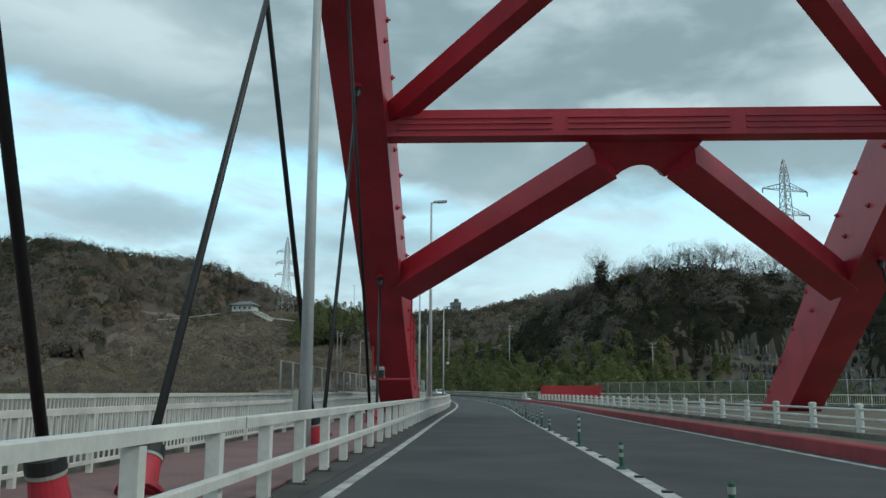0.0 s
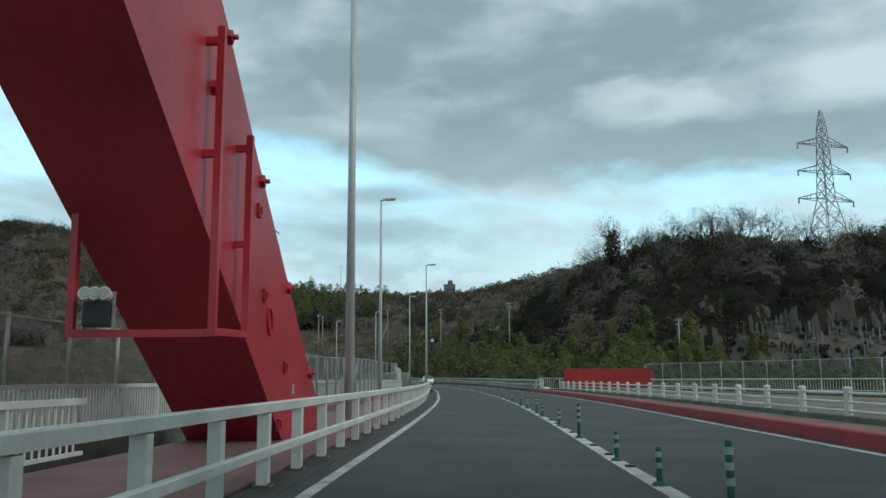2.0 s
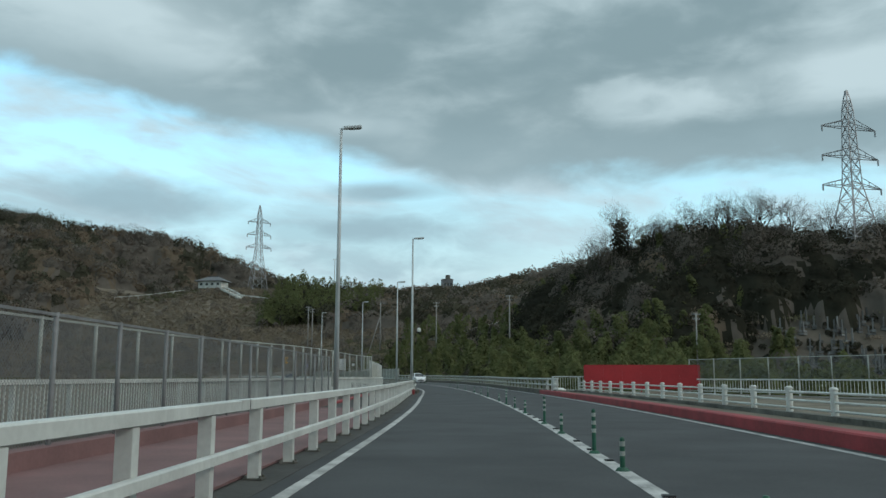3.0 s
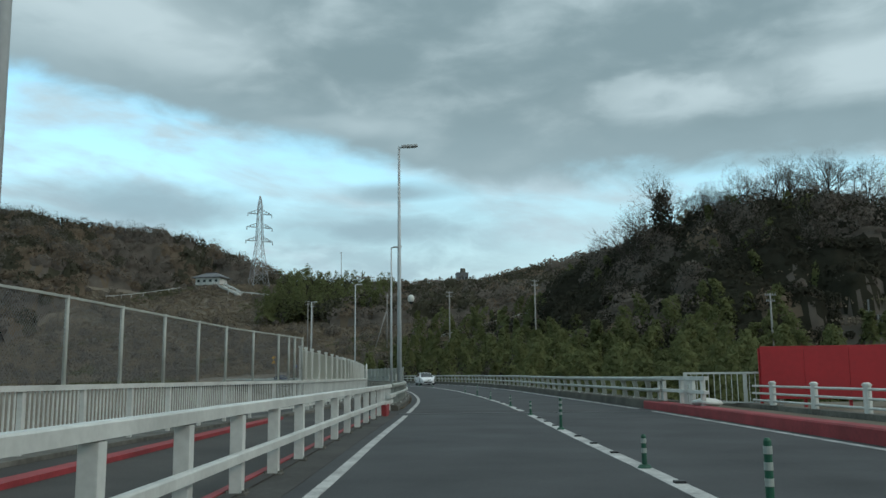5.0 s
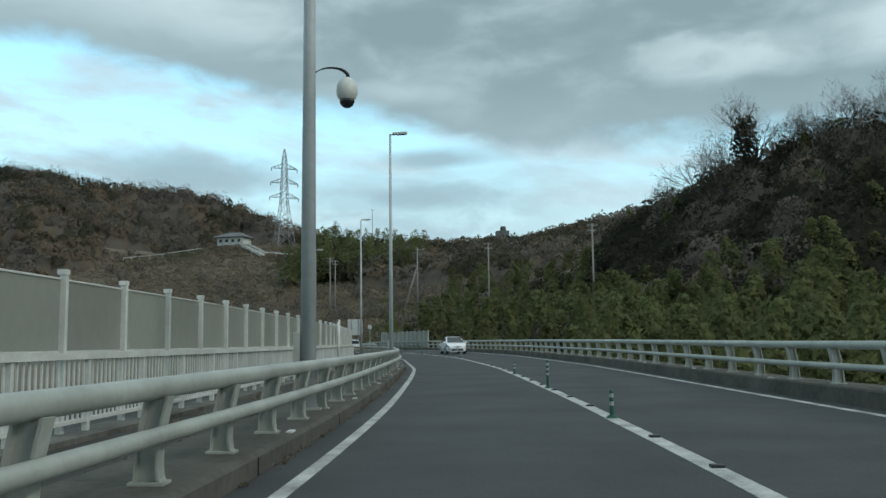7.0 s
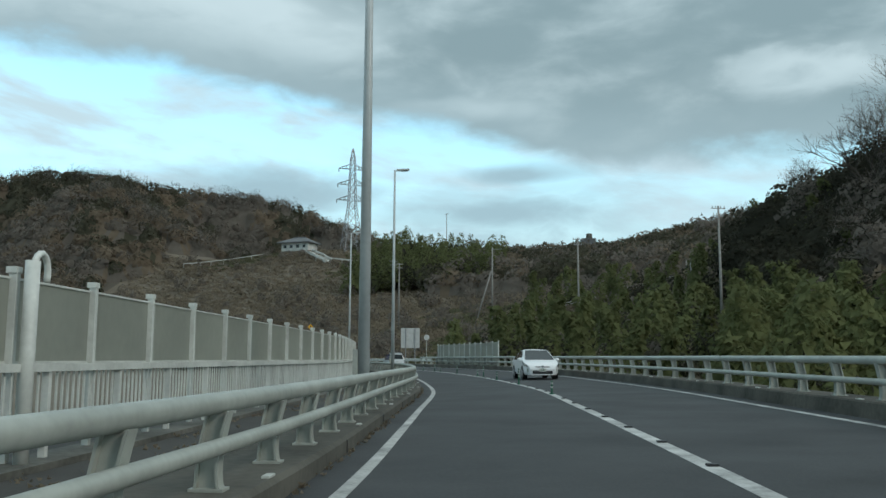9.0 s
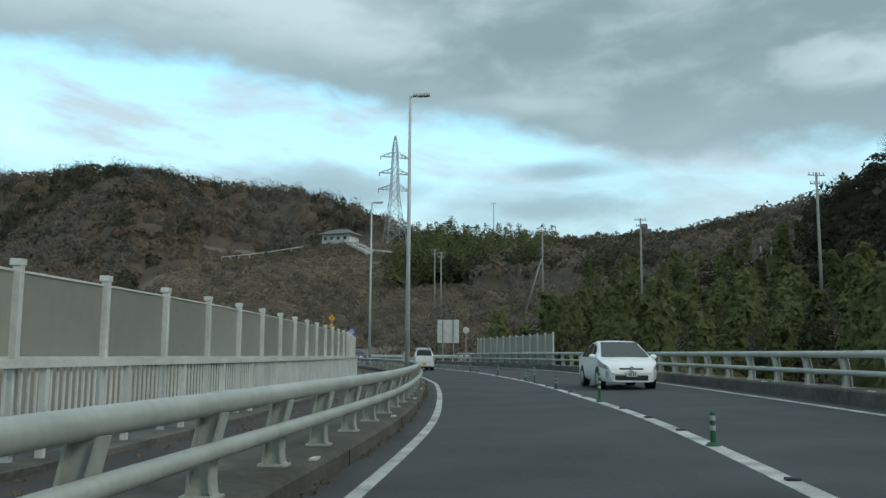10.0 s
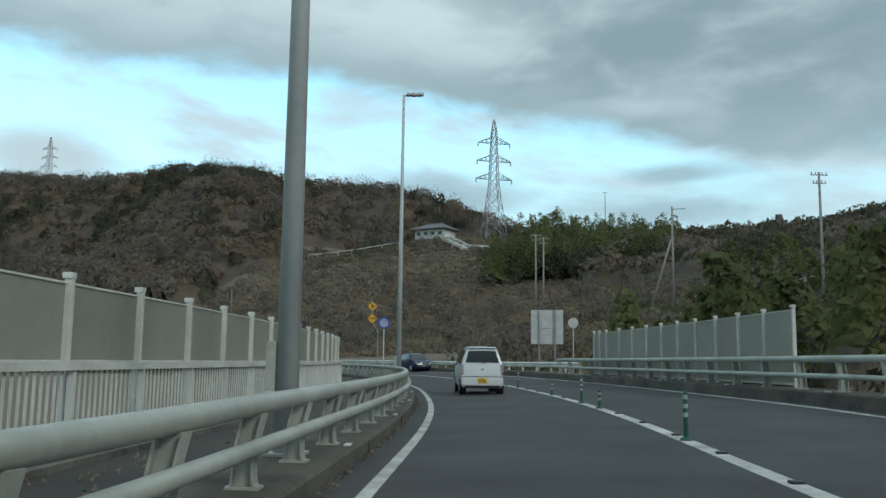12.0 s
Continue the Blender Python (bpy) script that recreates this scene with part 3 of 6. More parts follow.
# ---------------------------------------------------------------- picket balustrades
def balustrade(off, s0, s1, z0, h, near, label, pitch=0.18, step=2.0):
    t = thing("balustrade", pose(0, 0, 0), label, "balustrade", kind="structure")
    f = off if callable(off) else (lambda s: off)
    strip("top_rail", lambda s: [(f(s) - 0.06, z0 + h - 0.085), (f(s) - 0.06, z0 + h), (f(s) + 0.06, z0 + h), (f(s) + 0.06, z0 + h - 0.085)], s0, s1, WHITE, parent=t)
    strip("bottom_rail", lambda s: [(f(s) - 0.03, z0 + 0.12), (f(s) - 0.03, z0 + 0.17), (f(s) + 0.03, z0 + 0.17), (f(s) + 0.03, z0 + 0.12)], s0, s1, WHITE, parent=t)
    bm = new_bm()
    box(bm, (0.08, 0.07, h - 0.02), pose(0, 0, h / 2 - 0.01), 0.006)
    post = mesh_of("post", bm, WHITE)
    for s in np.arange(s0, s1, step):
        share("post", post, t, facing(s, f(s), z0))
    bm = new_bm()
    box(bm, (0.018, 0.034, h - 0.22), pose(0, 0, 0.155 + (h - 0.22) / 2))
    pk = mesh_of("picket", bm, WHITE)
    rest = []
    n = 0
    for s in np.arange(s0 + pitch, s1, pitch):
        if abs((s - s0 + step / 2) % step - step / 2) < 0.1:
            continue
        m = facing(s, f(s), z0)
        if near[0] < s < near[1] and n < 290:
            share("picket", pk, t, m)
            n += 1
        else:
            rest.append(m)
    v, fc = joined(pk, rest)
    ob = link_mesh("pickets", v, fc, WHITE, t)
    ob["kind"] = "stuff"
    return t


FENCE_L = [(-40, -6.0), (0, -6.0), (50, -5.75), (88, -4.95), (102, -4.35), (108, -3.5), (205, -3.5), (226, -3.25), (260, -3.25)]
fl = lambda s: width(FENCE_L, s)
FOOT = strip("outer_kerb", lambda s: [(fl(s) - 0.3, -0.4), (fl(s) - 0.3, 0.1), (fl(s) + 0.3, 0.1), (fl(s) + 0.3, -0.4)], -38, 228, CONCRETE)
tagged(FOOT, "grey concrete kerb under the outer balustrade", "kerb", kind="structure")
balustrade(-3.65, -34, 44, 0.05, 0.88, (4, 40), "white steel picket balustrade along the pink footway")
balustrade(fl, -31.84, 226.4, 0.1, 1.0, (120, 150), "white steel picket balustrade along the outer edge", 0.14, step=1.956)


# ---------------------------------------------------------------- wire fences and sound walls
def wire_material():
    m = bpy.data.materials.new("wire_mesh")
    m.use_nodes = True
    nt = m.node_tree
    n, l = nt.nodes, nt.links
    b = n["Principled BSDF"]
    b.inputs["Base Color"].default_value = (0.155, 0.16, 0.162, 1)
    b.inputs["Roughness"].default_value = 0.5
    tr = n.new("ShaderNodeBsdfTransparent")
    mix = n.new("ShaderNodeMixShader")
    tc = n.new("ShaderNodeTexCoord")
    sep = n.new("ShaderNodeSeparateXYZ")
    l.new(tc.outputs["Object"], sep.inputs[0])
    masks = []
    for sign in ("ADD", "SUBTRACT"):
        a = n.new("ShaderNodeMath")
        a.operation = sign
        l.new(sep.outputs["Y"], a.inputs[0]), l.new(sep.outputs["Z"], a.inputs[1])
        w = n.new("ShaderNodeMath")
        w.operation = "PINGPONG"
        w.inputs[1].default_value = 0.035
        l.new(a.outputs[0], w.inputs[0])
        c = n.new("ShaderNodeMath")
        c.operation = "LESS_THAN"
        c.inputs[1].default_value = 0.003
        l.new(w.outputs[0], c.inputs[0])
        masks.append(c)
    mx = n.new("ShaderNodeMath")
    mx.operation = "MAXIMUM"
    l.new(masks[0].outputs[0], mx.inputs[0]), l.new(masks[1].outputs[0], mx.inputs[1])
    l.new(mx.outputs[0], mix.inputs[0])
    l.new(tr.outputs[0], mix.inputs[1]), l.new(b.outputs[0], mix.inputs[2])
    l.new(mix.outputs[0], n["Material Output"].inputs["Surface"])
    return m


WIRE = wire_material()
DULLZINC = mat("dull_zinc", (0.20, 0.205, 0.205), 0.55, vary=0.2, scale=2, fine=15)


def wire_fence(f, s0, s1, z0, z1, label, step=2.0, post_mat=None, mid=None, extra=()):
    t = thing("wire_fence", pose(0, 0, 0), label, "fence", kind="structure")
    top = z1 if callable(z1) else (lambda s: z1)
    bm = new_bm()
    tube(bm, (0, 0, 0), (0, 0, 1.0), 0.035, None, 10)
    post = mesh_of("post", bm, post_mat or RAILGREY, True)
    spots = [*np.arange(s0, s1, step), *extra]
    for s in spots:
        share("post", post, t, facing(s, f(s), z0) @ Matrix.Diagonal((1, 1, top(s) - z0 + 0.03, 1)))
    for a, b in zip(spots, spots[1:]):
        d = at(b, f(b)) - at(a, f(a))
        h = min(top(a), top(b)) - z0
        bm = new_bm()
        box(bm, (0.004, d.length - 0.06, h - 0.06), pose(0, d.length / 2, h / 2))
        q = Matrix.Translation(at(a, f(a), z0)) @ Matrix.Rotation(math.atan2(-d.x, d.y), 4, "Z")
        part("mesh_panel", bm, WIRE, t).matrix_basis = q
    for z in (top, *([lambda s: mid] if mid else [])):
        strip("rail", lambda s: [(f(s) - 0.02, z(s) - 0.02), (f(s) - 0.02, z(s) + 0.02), (f(s) + 0.02, z(s) + 0.02), (f(s) + 0.02, z(s) - 0.02)], spots[0], spots[-1], post_mat or RAILGREY, parent=t)
    return t


wire_fence(fl, 33.0, 106.0, 1.1, lambda s: width(((35, 2.3), (60, 2.14), (70, 2.15), (75, 2.24), (83, 2.38), (92, 2.5), (110, 2.48)), s), "galvanised chain-link fence on top of the white balustrade", 2.13, extra=(106.4, 107.0, 107.8))
wire_fence(lambda s: -3.55 - max(0, min(1, (s - 50) / 36)) * 0.2, 52.9, 87.0, 0.05, 1.96, "galvanised chain-link fence beside the pink footway", 2.17, DULLZINC)


def sound_wall(f, spots, z0, z1, label, side=1):
    """spots: the places of the posts along the road; z1: the height of the top."""
    t = thing("sound_wall", pose(0, 0, 0), label, "sound wall", kind="structure")
    bm = new_bm()
    box(bm, (0.085, 0.078, 1.0), pose(0, 0, 0.5), 0.004)
    post = mesh_of("post", bm, WHITE)
    bm = new_bm()
    box(bm, (0.03, 1.0, 1.0), pose(-0.045 * side, 0.5, 0.5))
    pan = mesh_of("panel", bm, PANEL)
    bm = new_bm()
    box(bm, (0.05, 1.0, 0.05), pose(-0.04 * side, 0.5, 0), 0.004)
    fr = mesh_of("frame", bm, WHITE)
    bm = new_bm()
    box(bm, (0.12, 0.115, 0.07), pose(-0.01, 0, 0), 0.01)
    cap = mesh_of("cap", bm, WHITE)
    for s in spots:
        share("cap", cap, t, facing(s, f(s), z1(s) + 0.055))
        share("post", post, t, facing(s, f(s), 0.1) @ Matrix.Diagonal((1, 1, z1(s) + 0.03 - 0.1, 1)))
    for a, b in zip(spots, spots[1:]):
        d = at(b, f(b)) - at(a, f(a))
        h = min(z1(a), z1(b)) - z0 - 0.05
        q = Matrix.Translation(at(a, f(a))) @ Matrix.Rotation(math.atan2(-d.x, d.y), 4, "Z") @ pose(0, 0.045, 0)
        share("panel", pan, t, q @ pose(0, 0, z0 + 0.02) @ Matrix.Diagonal((1, d.length - 0.09, h, 1)))
        share("frame", fr, t, q @ pose(0, 0, z0 + 0.02) @ Matrix.Diagonal((1, d.length - 0.09, 1, 1)))
        share("frame", fr, t, q @ pose(0, 0, z0 + 0.02 + h) @ Matrix.Diagonal((0.8, d.length - 0.09, 0.5, 1)))


sound_wall(lambda s: fl(s) - 0.12, [108.0, 109.2, 110.6, *np.interp(range(59), (0, 4, 8, 20, 23, 26, 32, 36, 44, 48, 58), (112.4, 120.25, 128.13, 151.42, 157.5, 163.4, 174.92, 182.66, 199.03, 207.08, 226.0))], 1.08, lambda s: width(((109, 2.15), (121, 2.05), (150, 2.01)), s), "frosted beige sound wall panels between white posts")
sound_wall(lambda s: width(RAIL_R, s) + 0.27, [*np.arange(211.1, 228.2, 1.69), 228.95, 229.9], 0.36, lambda s: 2.26, "frosted grey sound wall panels between white posts behind the outer railing", -1)


def hooped_pipe(m):
    """A thick vent pipe beside the wall whose top bends round and down again."""
    bm = new_bm()
    tube(bm, (0, 0, 0), (0, 0, 2.06), 0.075, None, 16)
    t = tagged(part("vent_pipe", bm, WHITE, None, smooth=True), "white steel vent pipe with a hooped top beside the sound wall", "pipe")
    t.matrix_basis = m
    bm = new_bm()
    pts = [Vector((0.02, 0.13 - 0.15 * math.cos(a), 1.95 + 0.2 * math.sin(a))) for a in np.linspace(0, math.pi * 1.15, 12)]
    ring = []
    for i, q in enumerate(pts):
        d = (pts[min(i + 1, 11)] - pts[max(i - 1, 0)]).normalized()
        u = Vector((1, 0, 0))
        w = d.cross(u)
        ring.append([bm.verts.new(q + (u * math.cos(a) + w * math.sin(a)) * 0.035) for a in np.linspace(0, 2 * math.pi, 10, endpoint=False)])
    for a, b in zip(ring, ring[1:]):
        for j in range(10):
            bm.faces.new((a[j], a[(j + 1) % 10], b[(j + 1) % 10], b[j]))
    bm.faces.new(ring[0][::-1]), bm.faces.new(ring[-1])
    part("hoop", bm, WHITE, t, smooth=True)


hooped_pipe(facing(149.45, fl(149.45) + 0.08, 0.1))


# ---------------------------------------------------------------- street lamps
def street_lamp(m, h=12.8, label="tall grey tapered steel street lamp with a flat head"):
    t = thing("street_lamp", m, label, "street lamp", "street lamps along the road")
    bm = new_bm()
    tube(bm, (0, 0, 0.02), (0, 0, h), 0.125, 0.06, 16)
    part("pole", bm, POLE, t, smooth=True)
    bm = new_bm()
    box(bm, (0.42, 0.42, 0.03), pose(0, 0, 0.015), 0.005)
    for a in range(4):
        x, y = 0.15 * (-1) ** a, 0.15 * (-1) ** (a // 2)
        tube(bm, (x, y, 0.02), (x, y, 0.08), 0.018, None, 6)
    part("base_plate", bm, RAILGREY, t)
    bm = new_bm()
    tube(bm, (0, 0, h - 0.06), (0.35, 0, h + 0.02), 0.035, None, 10)
    part("arm", bm, POLE, t)
    bm = new_bm()
    box(bm, (0.85, 0.28, 0.13), pose(0.55, 0, h + 0.04, 0, -4), 0.04)
    head = part("lamp_head", bm, POLE, t)
    bm = new_bm()
    box(bm, (0.5, 0.2, 0.02), pose(0.65, 0, h - 0.035, 0, -4), 0.005)
    part("lens", bm, BAND, head)
    bm = new_bm()
    box(bm, (0.10, 0.16, 0.5), pose(-0.16, -0.02, 0.9), 0.01)
    part("control_box", bm, RAILGREY, t)
    return t


LAMPS = [(16.0, -1.5, 0.03), (53.1, -1.33, 0.05), (88.2, -3.75, 0.05), (122.6, -0.95, 0.2), (158.0, -0.97, 0.2)]
first = street_lamp(facing(*LAMPS[0]))
others = [copy_thing(first, facing(*q)) for q in LAMPS[1:]]
for q, h in (((198.5, -1.0, 0.2), 13.6), ((231.0, -0.6, 0.2), 13.9)):
    street_lamp(facing(*q), h, "tall grey tapered steel street lamp behind the tube railing")


def dome_camera(m):
    t = thing("surveillance_camera", m, "white dome surveillance camera on a curved black bracket", "surveillance camera")
    bm = new_bm()
    pts = [(0.07, 0, 0.15)] + [(0.12 + 0.28 * (1 - math.cos(a)), 0, 0.15 + 0.16 * math.sin(a)) for a in np.linspace(0, math.pi, 10)]
    rings = [[bm.verts.new((x + 0.025 * math.cos(q) * (1 if i in (0, len(pts) - 1) else 0.9), 0.025 * math.sin(q), z + 0.025 * math.cos(q) * 0.6)) for q in np.linspace(0, 2 * math.pi, 8, endpoint=False)] for i, (x, _, z) in enumerate(pts)]
    for a, b in zip(rings, rings[1:]):
        for k in range(8):
            bm.faces.new((a[k], a[(k + 1) % 8], b[(k + 1) % 8], b[k]))
    bm.faces.new(rings[0]), bm.faces.new(rings[-1])
    part("bracket", bm, BLACK, t, smooth=True)
    bm = new_bm()
    box(bm, (0.08, 0.14, 0.32), pose(0.10, 0, 0.02), 0.01)
    part("mount", bm, POLE, t)
    bm = new_bm()
    bmesh.ops.create_uvsphere(bm, u_segments=16, v_segments=10, radius=0.17, matrix=pose(0.66, 0, -0.06) @ Matrix.Diagonal((1, 1, 1.25, 1)))
    part("housing", bm, WHITE, t, smooth=True)
    bm = new_bm()
    bmesh.ops.create_uvsphere(bm, u_segments=16, v_segments=10, radius=0.12, matrix=pose(0.66, 0, -0.22))
    part("dome", bm, GLASSDARK, t, smooth=True)
    return t


dome_camera(facing(122.6, -1.02, 5.15))

# ---------------------------------------------------------------- the arch


def rib_z(y):
    """Height of the rib's centre line: nearly straight at the foot, then bending over to the crown."""
    u = abs(51.45 - y) if y > -27.15 else abs(y + 105.75)
    if u < 30:
        return (0.655 * u - 0.0012 * u * u) * (1 if y < 51.45 else -1)
    v = u - 30
    return 18.57 + 0.583 * v - 0.006 * v * v


def rib_top(y):
    """Height of the upper flange over the centre line, which tapers towards the foot."""
    return float(np.interp(y, (43.0, 46.0, 51.3), (1.6, 1.22, 0.9)))


def rib_slope(y):
    return (rib_z(y + 0.3) - rib_z(y - 0.3)) / 0.6


def rib(xc, sgn, label):
    """sgn: +1 where the road lies to its right."""
    t = thing("arch_rib", pose(0, 0, 0), label, "arch rib", "red arch ribs of the bridge")
    bm = new_bm()
    rows = []
    ys = np.linspace(53.5, -104, 80)
    for y in ys:
        z = rib_z(y)
        sl = rib_slope(y)
        nrm = Vector((0, -sl, 1)).normalized()
        c = Vector((xc + sgn * 0.03 * max(z - 6, 0), y, z))
        rows.append([bm.verts.new(c + Vector((sx * 0.9, 0, 0)) + nrm * sz * (1.55 if sz < 0 else rib_top(y))) for sx, sz in ((-1, -1), (-1, 1), (1, 1), (1, -1))])
    for a, b in zip(rows, rows[1:]):
        for j in range(4):
            bm.faces.new((a[j], a[(j + 1) % 4], b[(j + 1) % 4], b[j]))
    bm.faces.new(rows[0]), bm.faces.new(rows[-1][::-1])
    part("box_girder", bm, RED, t)
    # small lugs on the inner face and along the upper edge
    bm = new_bm()
    box(bm, (0.10, 0.16, 0.16), None, 0.01)
    box(bm, (0.16, 0.06, 0.06), pose(0.05, 0, 0), 0.01)
    lug = mesh_of("lug", bm, RED)
    for i, y in enumerate(np.arange(50.5, 8, -2.3)):
        z = rib_z(y)
        sl = rib_slope(y)
        nrm = Vector((0, -sl, 1)).normalized()
        tilt = math.atan2(sl, 1)
        for q, o in ((rib_top(y) - 0.13, 0.9), *(((0.2 if i % 2 else -0.5, 0.9),) if y < 45 else ())):
            p = Vector((xc + sgn * (0.03 * max(z - 6, 0) + o + 0.03), y, z)) + nrm * q
            share("lug", lug, t, Matrix.Translation(p) @ Matrix.Rotation(tilt, 4, "X") @ (Matrix() if sgn > 0 else Matrix.Rotation(math.pi, 4, "Z")))
        p = Vector((xc - sgn * 0.95, y, z)) + nrm * (rib_top(y) - 0.05)
        share("lug", lug, t, Matrix.Translation(p) @ Matrix.Rotation(tilt, 4, "X"))
    return t


RIB_L, RIB_R = -4.76, 17.1
MIDX = (RIB_L + RIB_R) / 2
ribL = rib(RIB_L, 1, "red-painted steel box arch rib rising over the bridge with small lugs")
ribR = rib(RIB_R, -1, "red-painted steel box arch rib on the far side of the bridge")


def arch_brace():
    t = thing("arch_brace", pose(0, 0, 0), "red-painted steel cross beam with two sloping legs between the arch ribs", "arch brace")
    y, z = 32.17, 11.22
    x0, x1 = RIB_L + 1.05, RIB_R - 1.05
    bm = new_bm()
    beam(bm, (x0, y, z), (x1, y, z), 0.95, 1.04, bevel=0.02)
    part("cross_beam", bm, RED, t)
    for zz in (z + 0.2, z - 0.02, z - 0.24):
        for a, b in ((x0 + 0.4, MIDX - 3.6), (MIDX - 3.0, MIDX + 3.0), (MIDX + 3.6, x1 - 0.4)):
            bm = new_bm()
            beam(bm, (a, y - 0.5, zz), (b, y - 0.5, zz), 0.08, 0.09, bevel=0.02)
            part("stiffener", bm, RED, t)
    for sg, xr in ((-1, RIB_L + 0.81), (1, RIB_R - 0.81)):
        bm = new_bm()
        beam(bm, (xr, 40.21, 6.07), (MIDX + sg * 1.47, 33.22, 10.15), 1.36, 1.17, up=(0, 0.4, 1), bevel=0.03)
        part("leg", bm, RED, t)
    # rounded gusset between the legs
    bm = new_bm()
    arc = [(MIDX + 1.5 * math.sin(a), 8.5 + 1.5 * math.cos(a)) for a in np.linspace(-0.72, 0.72, 16)]
    outline = [(MIDX - 2.2, 10.71), (MIDX - 1.6, 10.0), *[(x, z) for x, z in arc], (MIDX + 1.6, 10.0), (MIDX + 2.2, 10.71)]
    fr = [bm.verts.new((x, 32.6 + (10.71 - zz) * 1.25, zz)) for x, zz in outline]
    bk = [bm.verts.new((x, 33.5 + (10.71 - zz) * 1.25, zz + 0.3)) for x, zz in outline]
    bm.faces.new(fr), bm.faces.new(bk[::-1])
    for i in range(len(fr)):
        j = (i + 1) % len(fr)
        bm.faces.new((fr[j], fr[i], bk[i], bk[j]))
    part("gusset", bm, RED, t)
    t2 = thing("arch_brace", pose(0, 0, 0), "red-painted steel diagonal bracing high between the arch ribs", "arch brace")
    for sg, xr in ((-1, RIB_L + 1.2), (1, RIB_R - 1.2)):
        bm = new_bm()
        beam(bm, (xr, 32.2, 11.6), (MIDX, 22.8, 16.4), 0.8, 0.8, bevel=0.02)
        part("diagonal", bm, RED, t2)
    bm = new_bm()
    beam(bm, (RIB_L + 1.3, 22.5, 16.6), (RIB_R - 1.3, 22.5, 16.6), 1.4, 1.6, bevel=0.02)
    part("cross_beam", bm, RED, t2)


arch_brace()


def hanger(y0, y1, x0=-3.75, xr=RIB_L):
    """A stay cable from a red socket on the footway to the rib."""
    z1 = rib_z(y1) - 1.2
    a, b = Vector((x0, y0, 0.05)), Vector((xr - 0.1, y1, z1))
    d = (b - a).normalized()
    t = thing("hanger_cable", Matrix.Translation(a), "black sheathed hanger cable with a red footing socket and rubber boot", "cable", "hanger cables of the arch")
    o = Vector((0, 0, 0))
    bm = new_bm()
    tube(bm, o - d * 0.02, d * 0.42, 0.19, 0.155, 20)
    tube(bm, o, d * 0.05, 0.26, None, 20)
    part("socket", bm, RED, t, smooth=False)
    bm = new_bm()
    tube(bm, d * 0.42, d * 0.46, 0.168, None, 20)
    part("collar", bm, BAND, t)
    bm = new_bm()
    tube(bm, d * 0.46, d * 0.58, 0.175, 0.17, 20)
    tube(bm, d * 0.58, d * 0.74, 0.17, 0.075, 20)
    part("rubber_boot", bm, BLACK, t)
    bm = new_bm()
    tube(bm, d * 0.6, b - a, 0.055, None, 12)
    part("cable", bm, BLACK, t, smooth=True)
    bm = new_bm()
    e = b - a
    tube(bm, e - d * 1.15, e - d * 0.95, 0.065, 0.15, 16)
    tube(bm, e - d * 0.95, e - d * 0.72, 0.15, 0.16, 16)
    part("upper_boot", bm, BLACK, t)
    bm = new_bm()
    tube(bm, e - d * 0.74, e + d * 0.2, 0.165, 0.2, 16)
    part("upper_socket", bm, RED, t)


for x0, y0, x1, y1 in ((-3.72, 7.6, -5.09, -0.6), (-3.76, 9.6, -4.88, 22.2), (-3.62, 18.9, -5.6, 13.3), (-4.15, 22.5, -4.5, 29.82), (-4.1, 31.74, -4.36, 25.4), (-4.14, 33.78, -4.72, 39.1), (-3.75, -2.5, -4.86, 11.0), (-3.75, -4.4, -5.1, -14)):
    hanger(y0, y1, x0, x1 + 0.1)
for y0, y1 in ((18.9, 15.9), (20.6, 30.2), (31.5, 27.5), (33.4, 38.0)):
    hanger(y0, y1, 16.2, RIB_R)


def service_frame():
    t = thing("service_frame", pose(0, 0, 0), "red steel pipe frame with a floodlight clamped to the rib", "frame")
    bars = [((-5.55, 43.4, 1.78), (-3.65, 43.4, 1.78)), ((-5.55, 43.4, 1.74), (-5.55, 43.4, 3.5)), ((-3.65, 43.4, 1.74), (-3.65, 43.4, 6.0)), ((-3.65, 45.0, 1.78), (-3.65, 45.0, 4.9)), ((-3.65, 43.4, 1.8), (-3.65, 45.0, 1.84))]
    bars += [((-3.65, y, z), (-3.95, y, z)) for y, z in ((43.4, 4.2), (43.4, 5.8), (45.0, 3.2), (45.0, 4.7))]
    for a, b in bars:
        bm = new_bm()
        beam(bm, a, b, 0.10, 0.10, up=(0.01, 1, 0.02) if abs(a[1] - b[1]) < 0.1 else (0, 0, 1))
        part("bar", bm, RED, t)
    f = thing("floodlight", pose(-5.16, 43.35, 1.83), "grey twin floodlight with round lenses on the red pipe frame", "floodlight")
    bm = new_bm()
    box(bm, (0.36, 0.22, 0.34), pose(0, 0, 0.2), 0.04)
    part("housing", bm, BLACK, f)
    for x in (-0.13, 0.0, 0.13):
        bm = new_bm()
        tube(bm, (x, -0.05, 0.44), (x, -0.17, 0.47), 0.075, 0.09, 14)
        reflector = part("reflector", bm, WHITE, f)
        bm = new_bm()
        tube(bm, (x, -0.165, 0.469), (x, -0.18, 0.473), 0.07, None, 14)
        part("lens", bm, BAND, reflector)
    bm = new_bm()
    for x in (-0.2, 0.2):
        box(bm, (0.03, 0.06, 0.5), pose(x, 0, 0.25), 0.005)
    part("bracket", bm, STEEL, f)


service_frame()


